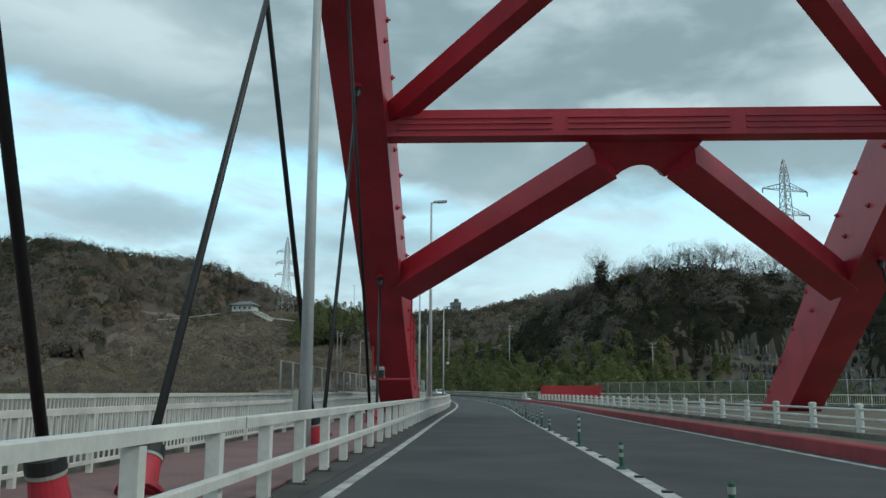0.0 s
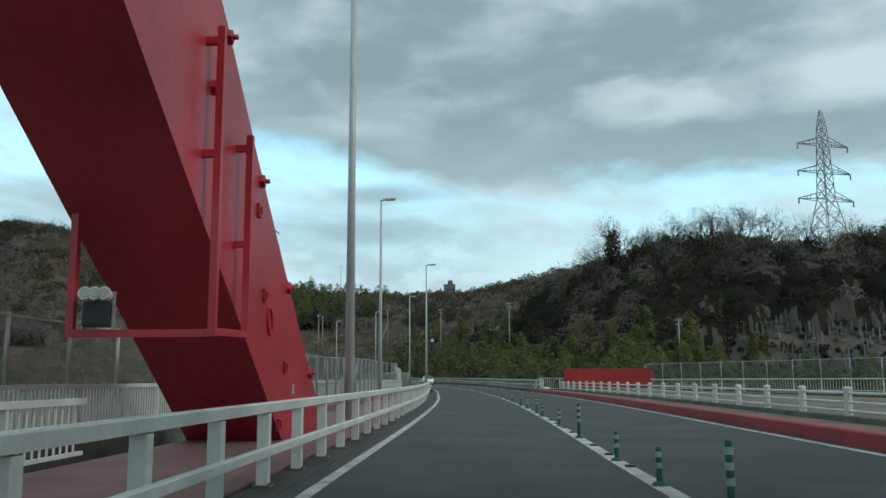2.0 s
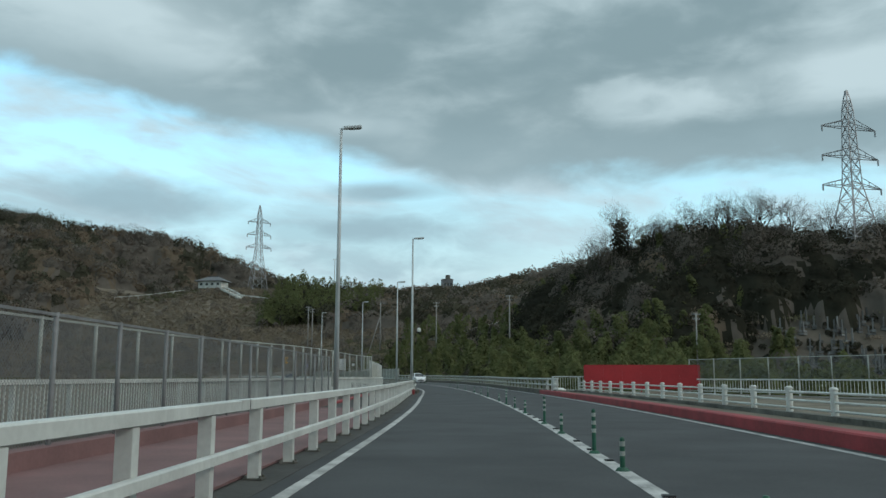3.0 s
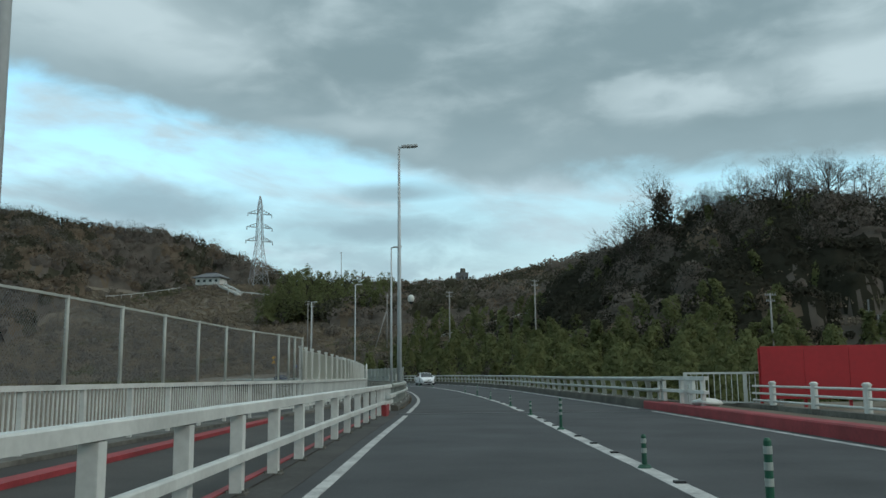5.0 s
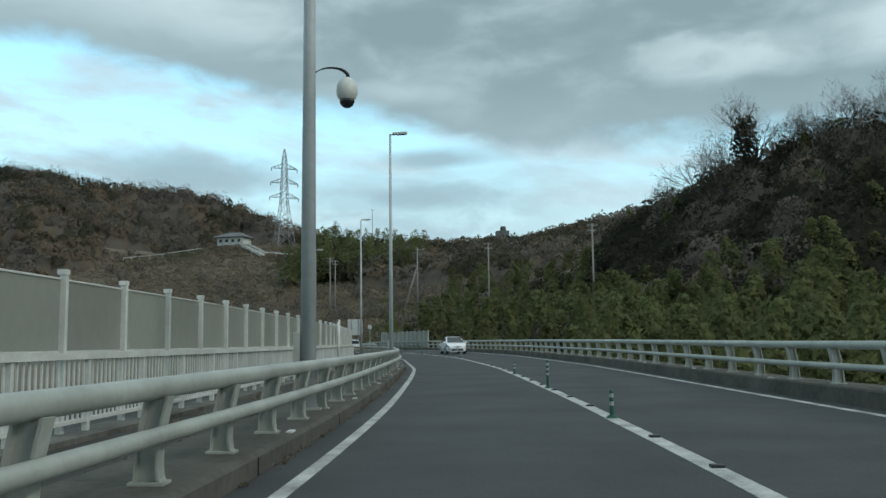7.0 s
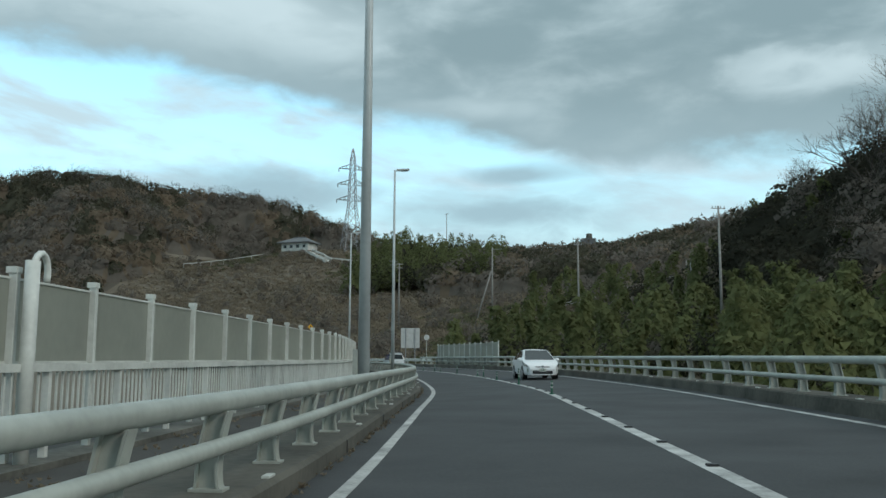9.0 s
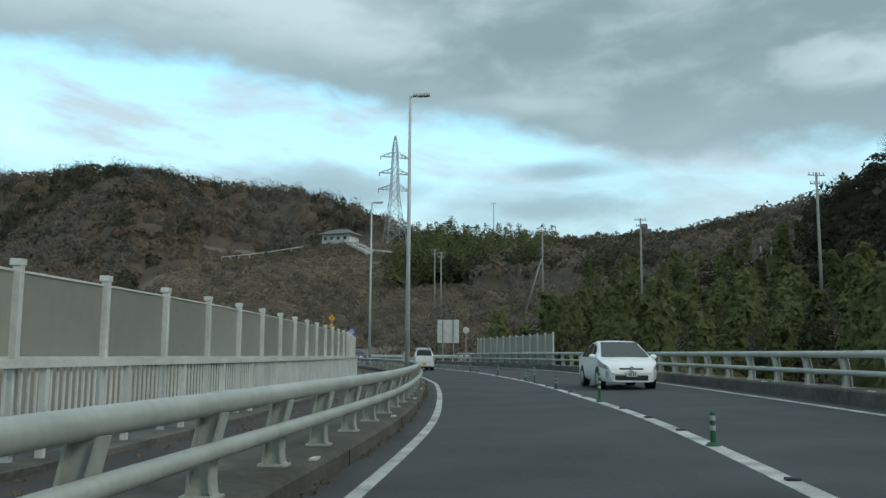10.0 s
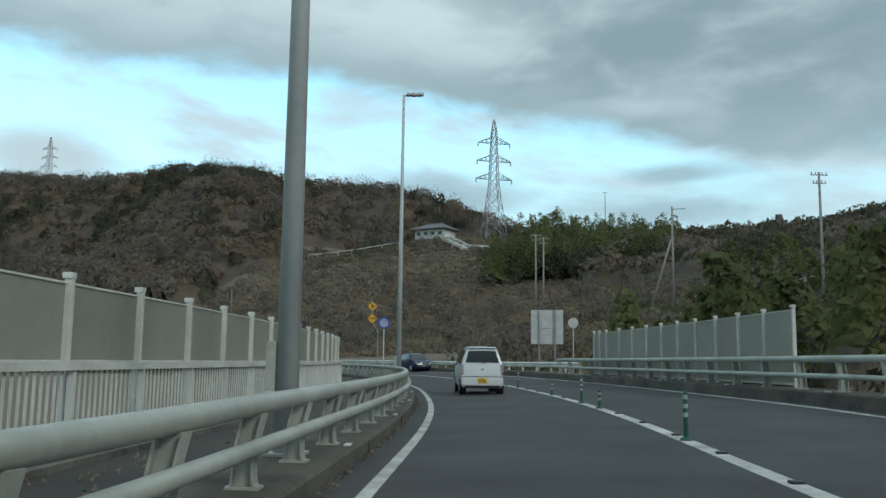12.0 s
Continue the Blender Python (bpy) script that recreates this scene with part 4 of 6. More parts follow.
def rib_fittings():
    """Oval hatch, small plates and rings on the inner face of the rib."""
    x = RIB_L + 0.91
    bm = new_bm()
    rings = [[bm.verts.new((x + dx, 47.3 + 0.17 * k * math.cos(q) - 0.06 * k * math.sin(q), 2.2 + 0.24 * k * math.sin(q))) for dx, k in ((-0.01, 0.88), (0.035, 0.9), (0.035, 1.08), (-0.01, 1.1))] for q in np.linspace(0, 2 * math.pi, 28, endpoint=False)]
    for a, b in zip(rings, rings[1:] + rings[:1]):
        for k in range(4):
            bm.faces.new((a[k], a[(k + 1) % 4], b[(k + 1) % 4], b[k]))
    part("hatch", bm, RED, ribL)
    for y, z in ((46.9, 2.6), (48.6, 1.4), (50.1, 0.3), (46.4, 4.0), (48.2, 0.35)):
        bm = new_bm()
        for dy, dz, w, h in ((0, 0.09, 0.22, 0.04), (0, -0.09, 0.22, 0.04), (0.09, 0, 0.04, 0.18), (-0.09, 0, 0.04, 0.18)):
            box(bm, (0.05, w, h), pose(x + 0.015, y + dy, z + dz))
        part("lifting_ring", bm, RED, ribL)
    bm = new_bm()
    box(bm, (0.03, 0.14, 0.2), pose(x + 0.01, 49.3, 0.98), 0.005)
    part("label_plate", bm, BAND, ribL)


rib_fittings()


# ---------------------------------------------------------------- right side of the bridge
def post_railing(f, s0, s1, z0, h, step, label):
    t = thing("railing", pose(0, 0, 0), label, "railing", kind="structure")
    for z in (z0 + h - 0.09, z0 + h * 0.5, z0 + 0.1):
        tube_rail("rail", f, z, 0.03, s0, s1, t).data.materials[0] = WHITE
    bm = new_bm()
    tube(bm, (0, 0, 0), (0, 0, h - 0.02), 0.085, None, 12)
    tube(bm, (0, 0, h - 0.02), (0, 0, h + 0.02), 0.1, None, 12)
    tube(bm, (0, 0, h + 0.02), (0, 0, h + 0.05), 0.09, 0.05, 12)
    post = mesh_of("post", bm, WHITE)
    for s in np.arange(s0, s1, step):
        share("post", post, t, facing(s, f(s), z0))


post_railing(lambda s: width(RIGHT, s) + 2.1, -36, 103.8, 0.32, 0.58, 2.66, "white-painted railing with round capped posts and three rails")
fr = lambda s: 16.3 + (104 - s) * 0.45
slab = strip("side_footway", lambda s: [(fr(s) - 2.6, -0.7), (fr(s) - 2.6, 0.18), (fr(s) + 0.3, 0.18), (fr(s) + 0.3, -0.7)], 56, 104, CONCRETE)
tagged(slab, "grey concrete footway slab branching off the bridge", "pavement", kind="structure")
balustrade(fr, 57, 104, 0.18, 0.9, (0, 0), "white steel picket balustrade on the branching footway", 0.2)
wire_fence(fr, 57, 104, 1.1, 2.25, "galvanised chain-link fence on the branching footway")


def red_screen():
    t = thing("screen_wall", pose(0, 0, 0), "bright red steel screen closing the far footway", "screen wall", kind="structure")
    for i in range(6):
        bm = new_bm()
        box(bm, (1.172, 0.06, 1.5), pose(7.3 + 1.15 * i, 104.5 - 0.25 * i, 1.2, 0, 0, -12.3), 0.008)
        part("panel", bm, REDPANEL, t)
    for i in range(7):
        bm = new_bm()
        box(bm, (0.08, 0.08, 1.7), pose(6.73 + 1.15 * i, 104.7 - 0.25 * i, 1.05), 0.005)
        part("post", bm, REDPANEL, t)


REDPANEL = mat("red_panel", (0.42, 0.02, 0.025), 0.5, vary=0.12, scale=0.6, fine=8)
red_screen()


def gate():
    a, b = Vector((4.73, 105.65, 0.2)), Vector((7.35, 104.75, 0.2))
    d = b - a
    t = thing("balustrade", Matrix.Translation(a) @ Matrix.Rotation(math.atan2(d.y, d.x), 4, "Z"), "white steel picket balustrade between railing end and red screen", "balustrade")
    L = d.length
    for z, h in ((1.0, 0.06), (0.14, 0.05)):
        bm = new_bm()
        box(bm, (L, 0.07, h), pose(L / 2, 0, z), 0.005)
        part("rail", bm, WHITE, t)
    for x in (0.05, 1.75, L - 0.05):
        bm = new_bm()
        box(bm, (0.11, 0.09, 1.0), pose(x, 0, 0.5), 0.01)
        part("post", bm, WHITE, t)
    pk = mesh_of("picket", (lambda bb: (box(bb, (0.022, 0.03, 0.84), pose(0, 0, 0.57)), bb)[1])(new_bm()), WHITE)
    for x in np.arange(0.22, L - 0.1, 0.165):
        if abs(x - 1.75) > 0.1:
            share("picket", pk, t, pose(x, 0, 0))
    t = thing("railing_end", facing(106.4, 8.52, 0.27), "white steel box railing end with two rails on the red kerb", "railing")
    for y in (-2.75, -1.75, -1.5, -0.5, 1.7, 2.3):
        bm = new_bm()
        box(bm, (0.11, 0.17, 0.72), pose(0, y, 0.36), 0.01)
        part("post", bm, WHITE, t)
    for z, w in ((0.77, 0.11), (0.38, 0.10)):
        bm = new_bm()
        box(bm, (0.12, 6.1, w), pose(-0.02, -0.1, z), 0.01)
        part("rail", bm, WHITE, t)


gate()


def sack(m):
    bm = new_bm()
    bmesh.ops.create_uvsphere(bm, u_segments=20, v_segments=12, radius=0.5)
    for v in bm.verts:
        n3 = noise.noise(v.co * 2.3) * 0.08
        v.co = Vector((v.co.x * 0.85, v.co.y * 1.0, max(-0.09, v.co.z * 0.26))) * (1 + 2.2 * n3)
    ob = part("sandbag", bm, WHITE, None, smooth=True)
    ob.matrix_basis = m
    tagged(ob, "white plastic sandbag lying on the red kerb", "sandbag")


sack(facing(104.0, width(RIGHT, 104.0) + 0.85, 0.355))


# ---------------------------------------------------------------- pylons, poles
def pylon(m, h, label, arms=(0.8, 0.65, 0.5), reach=0.135, foot=0.09):
    """arms: heights of the cross arms as shares of h."""
    t = thing("pylon", m, label, "pylon", "transmission pylons on the hills")
    w0, w1 = h * foot, h * 0.004

    waist = h * 0.024

    def wd(z):
        return float(np.interp(z / h, (0, 0.45, 0.9, 1.0), (w0, waist * 1.5, waist * 0.85, w1)))
    r = h * 0.0021
    zs = [h * q for q in (0, 0.14, 0.26, 0.36, 0.45, 0.53, 0.6, 0.67, 0.74, 0.81, 0.88, 0.94, 1.0)]
    cs = ((1, 1), (1, -1), (-1, -1), (-1, 1))
    for cx, cy in cs:
        bm = new_bm()
        for a, b in zip(zs, zs[1:]):
            tube(bm, (cx * wd(a), cy * wd(a), a), (cx * wd(b), cy * wd(b), b), r * 1.4, None, 4)
        bmesh.ops.remove_doubles(bm, verts=bm.verts, dist=r)
        part("leg", bm, STEEL, t)
    bm = new_bm()
    for i in range(4):
        (ax, ay), (bx, by) = cs[i], cs[(i + 1) % 4]
        for a, b in zip(zs, zs[1:]):
            tube(bm, (ax * wd(a), ay * wd(a), a), (bx * wd(b), by * wd(b), b), r, None, 3)
            tube(bm, (bx * wd(a), by * wd(a), a), (ax * wd(b), ay * wd(b), b), r, None, 3)
            tube(bm, (ax * wd(a), ay * wd(a), a), (bx * wd(a), by * wd(a), a), r, None, 3)
    part("lattice", bm, STEEL, t)
    for k, share_h in enumerate(arms):
        z = h * share_h
        L = h * (reach + 0.008 * k)
        for sg in (-1, 1):
            bm = new_bm()
            for cy in (-1, 1):
                tube(bm, (sg * wd(z), cy * wd(z), z), (sg * L, 0, z - h * 0.004), r * 1.2, None, 4)
                tube(bm, (sg * wd(z), cy * wd(z), z + h * 0.045), (sg * L, 0, z), r * 1.2, None, 4)
                for q in (0.35, 0.68):
                    x = wd(z) + (L - wd(z)) * q
                    tube(bm, (sg * x, cy * wd(z) * (1 - q), z - h * 0.004 * q), (sg * x, cy * wd(z) * (1 - q), z + h * 0.045 * (1 - q)), r, None, 4)
            part("arm", bm, STEEL, t)
            bm = new_bm()
            tube(bm, (sg * L, 0, z), (sg * L, 0, z - h * 0.035), r * 2.2, None, 6)
            part("insulator", bm, STEEL, t)
    return t


def ground_z(x, y):
    return float(terrain(x, y))


pylon(pose(87, 250, ground_z(87, 250) - 1, 0, 0, 20), 68.5 - ground_z(87, 250) + 1, "grey lattice transmission pylon on the wooded hill", (0.78, 0.61, 0.44), 0.185, 0.115)
pylon(pose(-109, 471, ground_z(-109, 471) - 1, 0, 0, 35), 86.5 - ground_z(-109, 471), "grey lattice transmission pylon behind the hilltop house")
pylon(pose(-411, 563, ground_z(-411, 563) - 1, 0, 0, 10), 128.5 - ground_z(-411, 563), "small distant grey lattice pylon on the ridge")


def utility_pole(x, y, top, label="grey concrete utility pole with cross arms", arms=2, h=None):
    z = ground_z(x, y)
    h = h or top - z
    z = top - h
    t = thing("utility_pole", pose(x, y, z - 0.5, 0, 0, random.uniform(-30, 30)), label, "utility pole", "utility poles on the hillside")
    bm = new_bm()
    tube(bm, (0, 0, 0), (0, 0, h + 0.5), 0.2, 0.12, 10)
    part("pole", bm, WOOD, t, smooth=True)
    for k in range(arms):
        bm = new_bm()
        box(bm, (1.9 - 0.4 * k, 0.09, 0.1), pose(0, 0, h + 0.2 - 0.9 * k), 0.01)
        part("cross_arm", bm, STEEL, t)
        for sx in (-0.8, -0.35, 0.35, 0.8):
            bm = new_bm()
            tube(bm, (sx * (1 - 0.2 * k), 0, h + 0.25 - 0.9 * k), (sx * (1 - 0.2 * k), 0, h + 0.5 - 0.9 * k), 0.05, None, 6)
            part("insulator", bm, BAND, t)
    return t


def stayed_pole(x, y, top):
    """A pole without arms, held by a leaning stay pole."""
    z = ground_z(x, y)
    h = top - z
    t = thing("utility_pole", pose(x, y, z - 0.5), "pale concrete utility pole propped by a leaning stay pole", "utility pole", "utility poles on the hillside")
    bm = new_bm()
    tube(bm, (0, 0, 0), (0, 0, h + 0.5), 0.2, 0.13, 10)
    part("pole", bm, WOOD, t, smooth=True)
    bm = new_bm()
    tube(bm, (-3.6, 0, 0), (-0.2, 0, h * 0.72), 0.17, 0.13, 10)
    part("stay", bm, WOOD, t, smooth=True)
    bm = new_bm()
    beam(bm, (-0.1, 0, h + 0.1), (2.0, 0, h + 0.1), 0.09, 0.1)
    part("cross_arm", bm, STEEL, t)
    return t


for q in ((39.95, 210.0, 13.0), (7.2, 252.0, 20.2), (-11.65, 287.2, 21.5), (-57.9, 342.0, 24.6), (-56.6, 342.6, 24.0)):
    utility_pole(*q)
utility_pole(9.1, 329.4, 22.0, "thin grey concrete pole on the slope", arms=0)
utility_pole(7.2, 295.0, 18.7, "thin grey concrete pole on the slope", arms=0)
utility_pole(-73.9, 489.4, 60.9, "tall thin mast rising behind the bamboo", arms=1)
utility_pole(-163.0, 397.0, 20.4, "small pale lamp pole far down the slope", arms=0)
stayed_pole(-30.7, 319.2, 24.3)


def retaining_wall():
    t = thing("retaining_wall", pose(0, 0, 0), "pale concrete retaining wall with a white railing on the hillside road", "retaining wall", kind="structure")
    a, b = Vector((-16, 318, 0)), Vector((9, 325, 0))
    n = 8
    za, zb = ground_z(a.x, a.y) + 0.7, ground_z(b.x, b.y) + 0.7
    for i in range(n):
        p, q = a.lerp(b, i / n), a.lerp(b, (i + 0.985) / n)
        top, nxt = za + (zb - za) * i / n, za + (zb - za) * (i + 1) / n
        bm = new_bm()
        beam(bm, (p.x, p.y, top - 1.4), (q.x, q.y, nxt - 1.4), 0.5, 2.8, bevel=0.02)
        part("panel", bm, CONCRETE, t)
        bm = new_bm()
        beam(bm, (p.x, p.y, top + 0.9), (q.x, q.y, nxt + 0.9), 0.1, 0.1)
        beam(bm, (p.x, p.y, top + 0.45), (q.x, q.y, nxt + 0.45), 0.07, 0.07)
        beam(bm, (p.x, p.y, top), (p.x, p.y, top + 0.95), 0.14, 0.14, up=(1, 0, 0))
        part("railing", bm, WHITE, t)


retaining_wall()
GRAVE = mat("grave_stone", (0.15, 0.152, 0.148), 0.5, vary=0.25, scale=0.4, fine=8, rand=0.4)


def graveyard():
    bm = new_bm()
    box(bm, (0.9, 0.9, 0.35), pose(0, 0, 0.17), 0.03)
    base = mesh_of("plinth", bm, GRAVE)
    bm = new_bm()
    box(bm, (0.28, 0.28, 1.7), pose(0, 0, 1.2), 0.03)
    pil = mesh_of("pillar", bm, GRAVE)
    rnd = random.Random(5)
    for i in range(140):
        x, y = rnd.uniform(58, 94), rnd.uniform(206, 226)
        z = ground_z(x, y) + 0.5
        t = thing("gravestone", pose(x, y, z, 0, 0, rnd.uniform(-20, 20)) @ Matrix.Diagonal((1, 1, rnd.uniform(0.7, 1.5), 1)), "grey granite gravestone on the hillside cemetery", "gravestone", "gravestones on the slope")
        share("plinth", base, t, Matrix())
        share("pillar", pil, t, Matrix())
        share("footing", base, t, pose(0, 0, -0.5))


graveyard()


# ---------------------------------------------------------------- cars
TYRE = mat("tyre", (0.015, 0.015, 0.016), 0.85, vary=0.1)
RIM = mat("alloy_rim", (0.55, 0.56, 0.57), 0.35, metal=0.3, vary=0.05)
REDLENS = mat("red_lens", (0.35, 0.01, 0.012), 0.2, vary=0.05)
CLEARLENS = mat("clear_lens", (0.36, 0.38, 0.39), 0.12, vary=0.1, scale=20)
YELLOWPLATE = mat("yellow_plate", (0.75, 0.50, 0.03), 0.45, vary=0.05)
CHROME = mat("chrome", (0.6, 0.61, 0.62), 0.15, metal=1.0, vary=0.03)
CARBLUE = mat("car_blue", (0.01, 0.018, 0.06), 0.2, vary=0.03)
SILVER = mat("car_silver_white", (0.58, 0.60, 0.61), 0.25, vary=0.03)


def car(m, name, label, paint, contour, w, belt, wheels, wr, windows, rear_glass, front_glass):
    """contour: (y, z) of the upper outline from tail to nose; y runs forward."""
    t = thing(name, m, label, "car")
    cy = np.array(contour, float)
    ys = sorted({round(float(v), 4) for v in cy[:, 0]} | {round(float(v), 4) for v in np.linspace(cy[0, 0], cy[-1, 0], 40)[1:-1]})
    contour = [(v, float(np.interp(v, cy[:, 0], cy[:, 1]))) for v in ys]
    y0, y1 = cy[0, 0], cy[-1, 0]
    L = y1 - y0

    def wid(y):
        f = (y - y0) / L
        return w * (1 - 0.30 * max(0, (f - 0.84) / 0.16) ** 3 - 0.06 * max(0, (0.12 - f) / 0.12) ** 2)

    def half(y, zt, z):
        return wid(y) * (1 - 0.27 * max(0.0, z - belt) / 0.62 * (1 if zt > belt + 0.05 else 0.3))
    bm = new_bm()
    rows = []
    for y, zt in contour:
        ww = wid(y)
        zb = min(belt, zt - 0.02)
        end = y in (y0, y1)
        z0 = 0.24 if not end else 0.30
        zs = [z0, z0 + 0.14, zb * 0.62, zb]
        pts = [(ww * 0.9, z0), (ww * 0.985, z0 + 0.12), (ww, zb * 0.62), (ww * 0.985, zb)]
        pts += [(half(y, zt, zb + (zt - zb) * 0.5), zb + (zt - zb) * 0.5), (half(y, zt, zt) - 0.02, zt - 0.045), (half(y, zt, zt) - 0.11, zt - 0.005), (0, zt + 0.012)]
        ring = [Vector((x, y, z)) for x, z in pts] + [Vector((-x, y, z)) for x, z in pts[-2::-1]]
        rows.append([bm.verts.new(v) for v in ring])
    for a, b in zip(rows, rows[1:]):
        k = len(a)
        for j in range(k):
            bm.faces.new((a[j], a[(j + 1) % k], b[(j + 1) % k], b[j]))
    bm.faces.new(rows[0]), bm.faces.new(rows[-1][::-1])
    body = part("body", bm, paint, t, smooth=True)
    md = body.modifiers.new("edge", "EDGE_SPLIT")
    md.split_angle = radians(38)

    def top(y):
        return float(np.interp(y, cy[:, 0], cy[:, 1]))
    # side windows
    for a, b, lo in windows:
        for sg in (-1, 1):
            bm = new_bm()
            g = []
            for y in np.linspace(a, b, 6):
                zt = top(y)
                g.append([bm.verts.new((sg * (half(y, zt, z) + 0.006), y, z)) for z in np.linspace(lo, max(lo + 0.02, zt - 0.09), 4)])
            for p, q in zip(g, g[1:]):
                for j in range(3):
                    bm.faces.new((p[j], p[j + 1], q[j + 1], q[j]))
            part("side_window", bm, GLASSDARK, t)
    # glass that follows the outline at tail and nose
    for nm, (ya, yb), sgn in (("rear_window", rear_glass, -1), ("windscreen", front_glass, 1)):
        bm = new_bm()
        g = []
        for y in np.linspace(ya, yb, 7):
            z = top(y)
            hw = half(y, z, z) - 0.10
            off = 0.014
            g.append([bm.verts.new((x * hw, y + sgn * off, z + off + 0.012 * (1 - abs(x)))) for x in (-1, -0.6, -0.2, 0.2, 0.6, 1)])
        for p, q in zip(g, g[1:]):
            for j in range(5):
                bm.faces.new((p[j], p[j + 1], q[j + 1], q[j]))
        part(nm, bm, GLASSDARK, t)
    # wheels
    for wy in wheels:
        for sg in (-1, 1):
            bm = new_bm()
            tube(bm, (sg * (w - 0.21), wy, wr), (sg * (w - 0.0), wy, wr), wr, None, 26)
            tube(bm, (sg * (w - 0.22), wy, wr), (sg * (w - 0.02), wy, wr), wr - 0.02, None, 26)
            wheel = part("wheel", bm, TYRE, t, "black rubber tyre")
            bm = new_bm()
            tube(bm, (sg * (w - 0.1), wy, wr), (sg * (w + 0.008), wy, wr), wr * 0.62, wr * 0.58, 22)
            for k in range(10):
                an = 2 * math.pi * k / 10
                beam(bm, (sg * (w + 0.012), wy, wr), (sg * (w + 0.012), wy + wr * 0.55 * math.cos(an), wr + wr * 0.55 * math.sin(an)), 0.03, 0.012, up=(1, 0, 0))
            part("rim", bm, RIM, wheel)
            bm = new_bm()
            tube(bm, (sg * (w - 0.02), wy, wr + 0.02), (sg * (w + 0.004), wy, wr + 0.02), wr + 0.055, None, 26)
            part("wheel_arch", bm, BLACK, t)
    for sg in (-1, 1):
        my = front_glass[0] if front_glass[0] > front_glass[1] else front_glass[1]
        bm = new_bm()
        bmesh.ops.create_uvsphere(bm, u_segments=16, v_segments=10, radius=0.1, matrix=pose(sg * (w + 0.09), my - 0.35, belt + 0.09) @ Matrix.Diagonal((1.1, 0.7, 0.8, 1)))
        beam(bm, (sg * (w - 0.06), my - 0.33, belt + 0.03), (sg * (w + 0.06), my - 0.35, belt + 0.06), 0.05, 0.04)
        part("mirror", bm, paint, t, smooth=True)
    return t


def plate_on(t, y, z, material, facing_sign, x=0.0):
    bm = new_bm()
    box(bm, (0.33, 0.015, 0.165), pose(x, y, z), 0.004)
    p = part("number_plate", bm, material, t)
    bm = new_bm()
    for i, dx in enumerate((-0.10, -0.045, 0.03, 0.085)):
        box(bm, (0.035, 0.006, 0.07), pose(x + dx, y + facing_sign * 0.009, z - 0.02))
    box(bm, (0.14, 0.006, 0.025), pose(x, y + facing_sign * 0.009, z + 0.05))
    part("mark", bm, GREEN if material is not YELLOWPLATE else BLACK, p)


def kei_van(m):
    w = 0.735
    cont = [(-1.70, 0.62), (-1.695, 0.80), (-1.66, 0.98), (-1.58, 1.26), (-1.50, 1.50), (-1.40, 1.565), (-1.0, 1.60), (-0.3, 1.62), (0.3, 1.58), (0.62, 1.50), (0.95, 1.22), (1.22, 0.99), (1.5, 0.92), (1.66, 0.80), (1.70, 0.6)]
    t = car(m, "minivan", "small silver-white boxy hatchback with a yellow number plate", SILVER, cont, w, 0.92, (-1.2, 1.15), 0.27, [(-1.42, -0.75, 0.98), (-0.68, 0.15, 0.98), (0.22, 0.85, 0.98)], (-1.64, -1.52), (0.66, 1.16))
    bm = new_bm()
    box(bm, (1.40, 0.12, 0.26), pose(0, -1.70, 0.43), 0.04)
    part("rear_bumper", bm, SILVER, t)
    bm = new_bm()
    box(bm, (1.2, 0.1, 0.1), pose(0, -1.66, 0.26), 0.02)
    part("bumper_skirt", bm, BLACK, t)
    for sg in (-1, 1):
        bm = new_bm()
        box(bm, (0.09, 0.1, 0.30), pose(sg * 0.665, -1.665, 0.86, 8), 0.03)
        lamp = part("tail_light", bm, CLEARLENS, t)
        bm = new_bm()
        box(bm, (0.075, 0.1, 0.05), pose(sg * 0.667, -1.675, 0.70, 4), 0.015)
        part("red_lens", bm, REDLENS, lamp)
        bm = new_bm()
        beam(bm, (sg * 0.5, -1.35, 1.61), (sg * 0.5, 0.2, 1.64), 0.035, 0.03)
        part("roof_rail", bm, BLACK, t)
    bm = new_bm()
    beam(bm, (0.02, -1.675, 1.02), (0.24, -1.60, 1.18), 0.02, 0.02)
    part("wiper", bm, BLACK, t)
    bm = new_bm()
    box(bm, (0.98, 0.16, 0.03), pose(0, -1.47, 1.57, 8), 0.012)
    part("spoiler", bm, SILVER, t)
    bm = new_bm()
    box(bm, (0.09, 0.02, 0.05), pose(0, -1.705, 0.84), 0.01)
    part("badge", bm, CHROME, t)
    plate_on(t, -1.772, 0.47, YELLOWPLATE, -1)
    return t


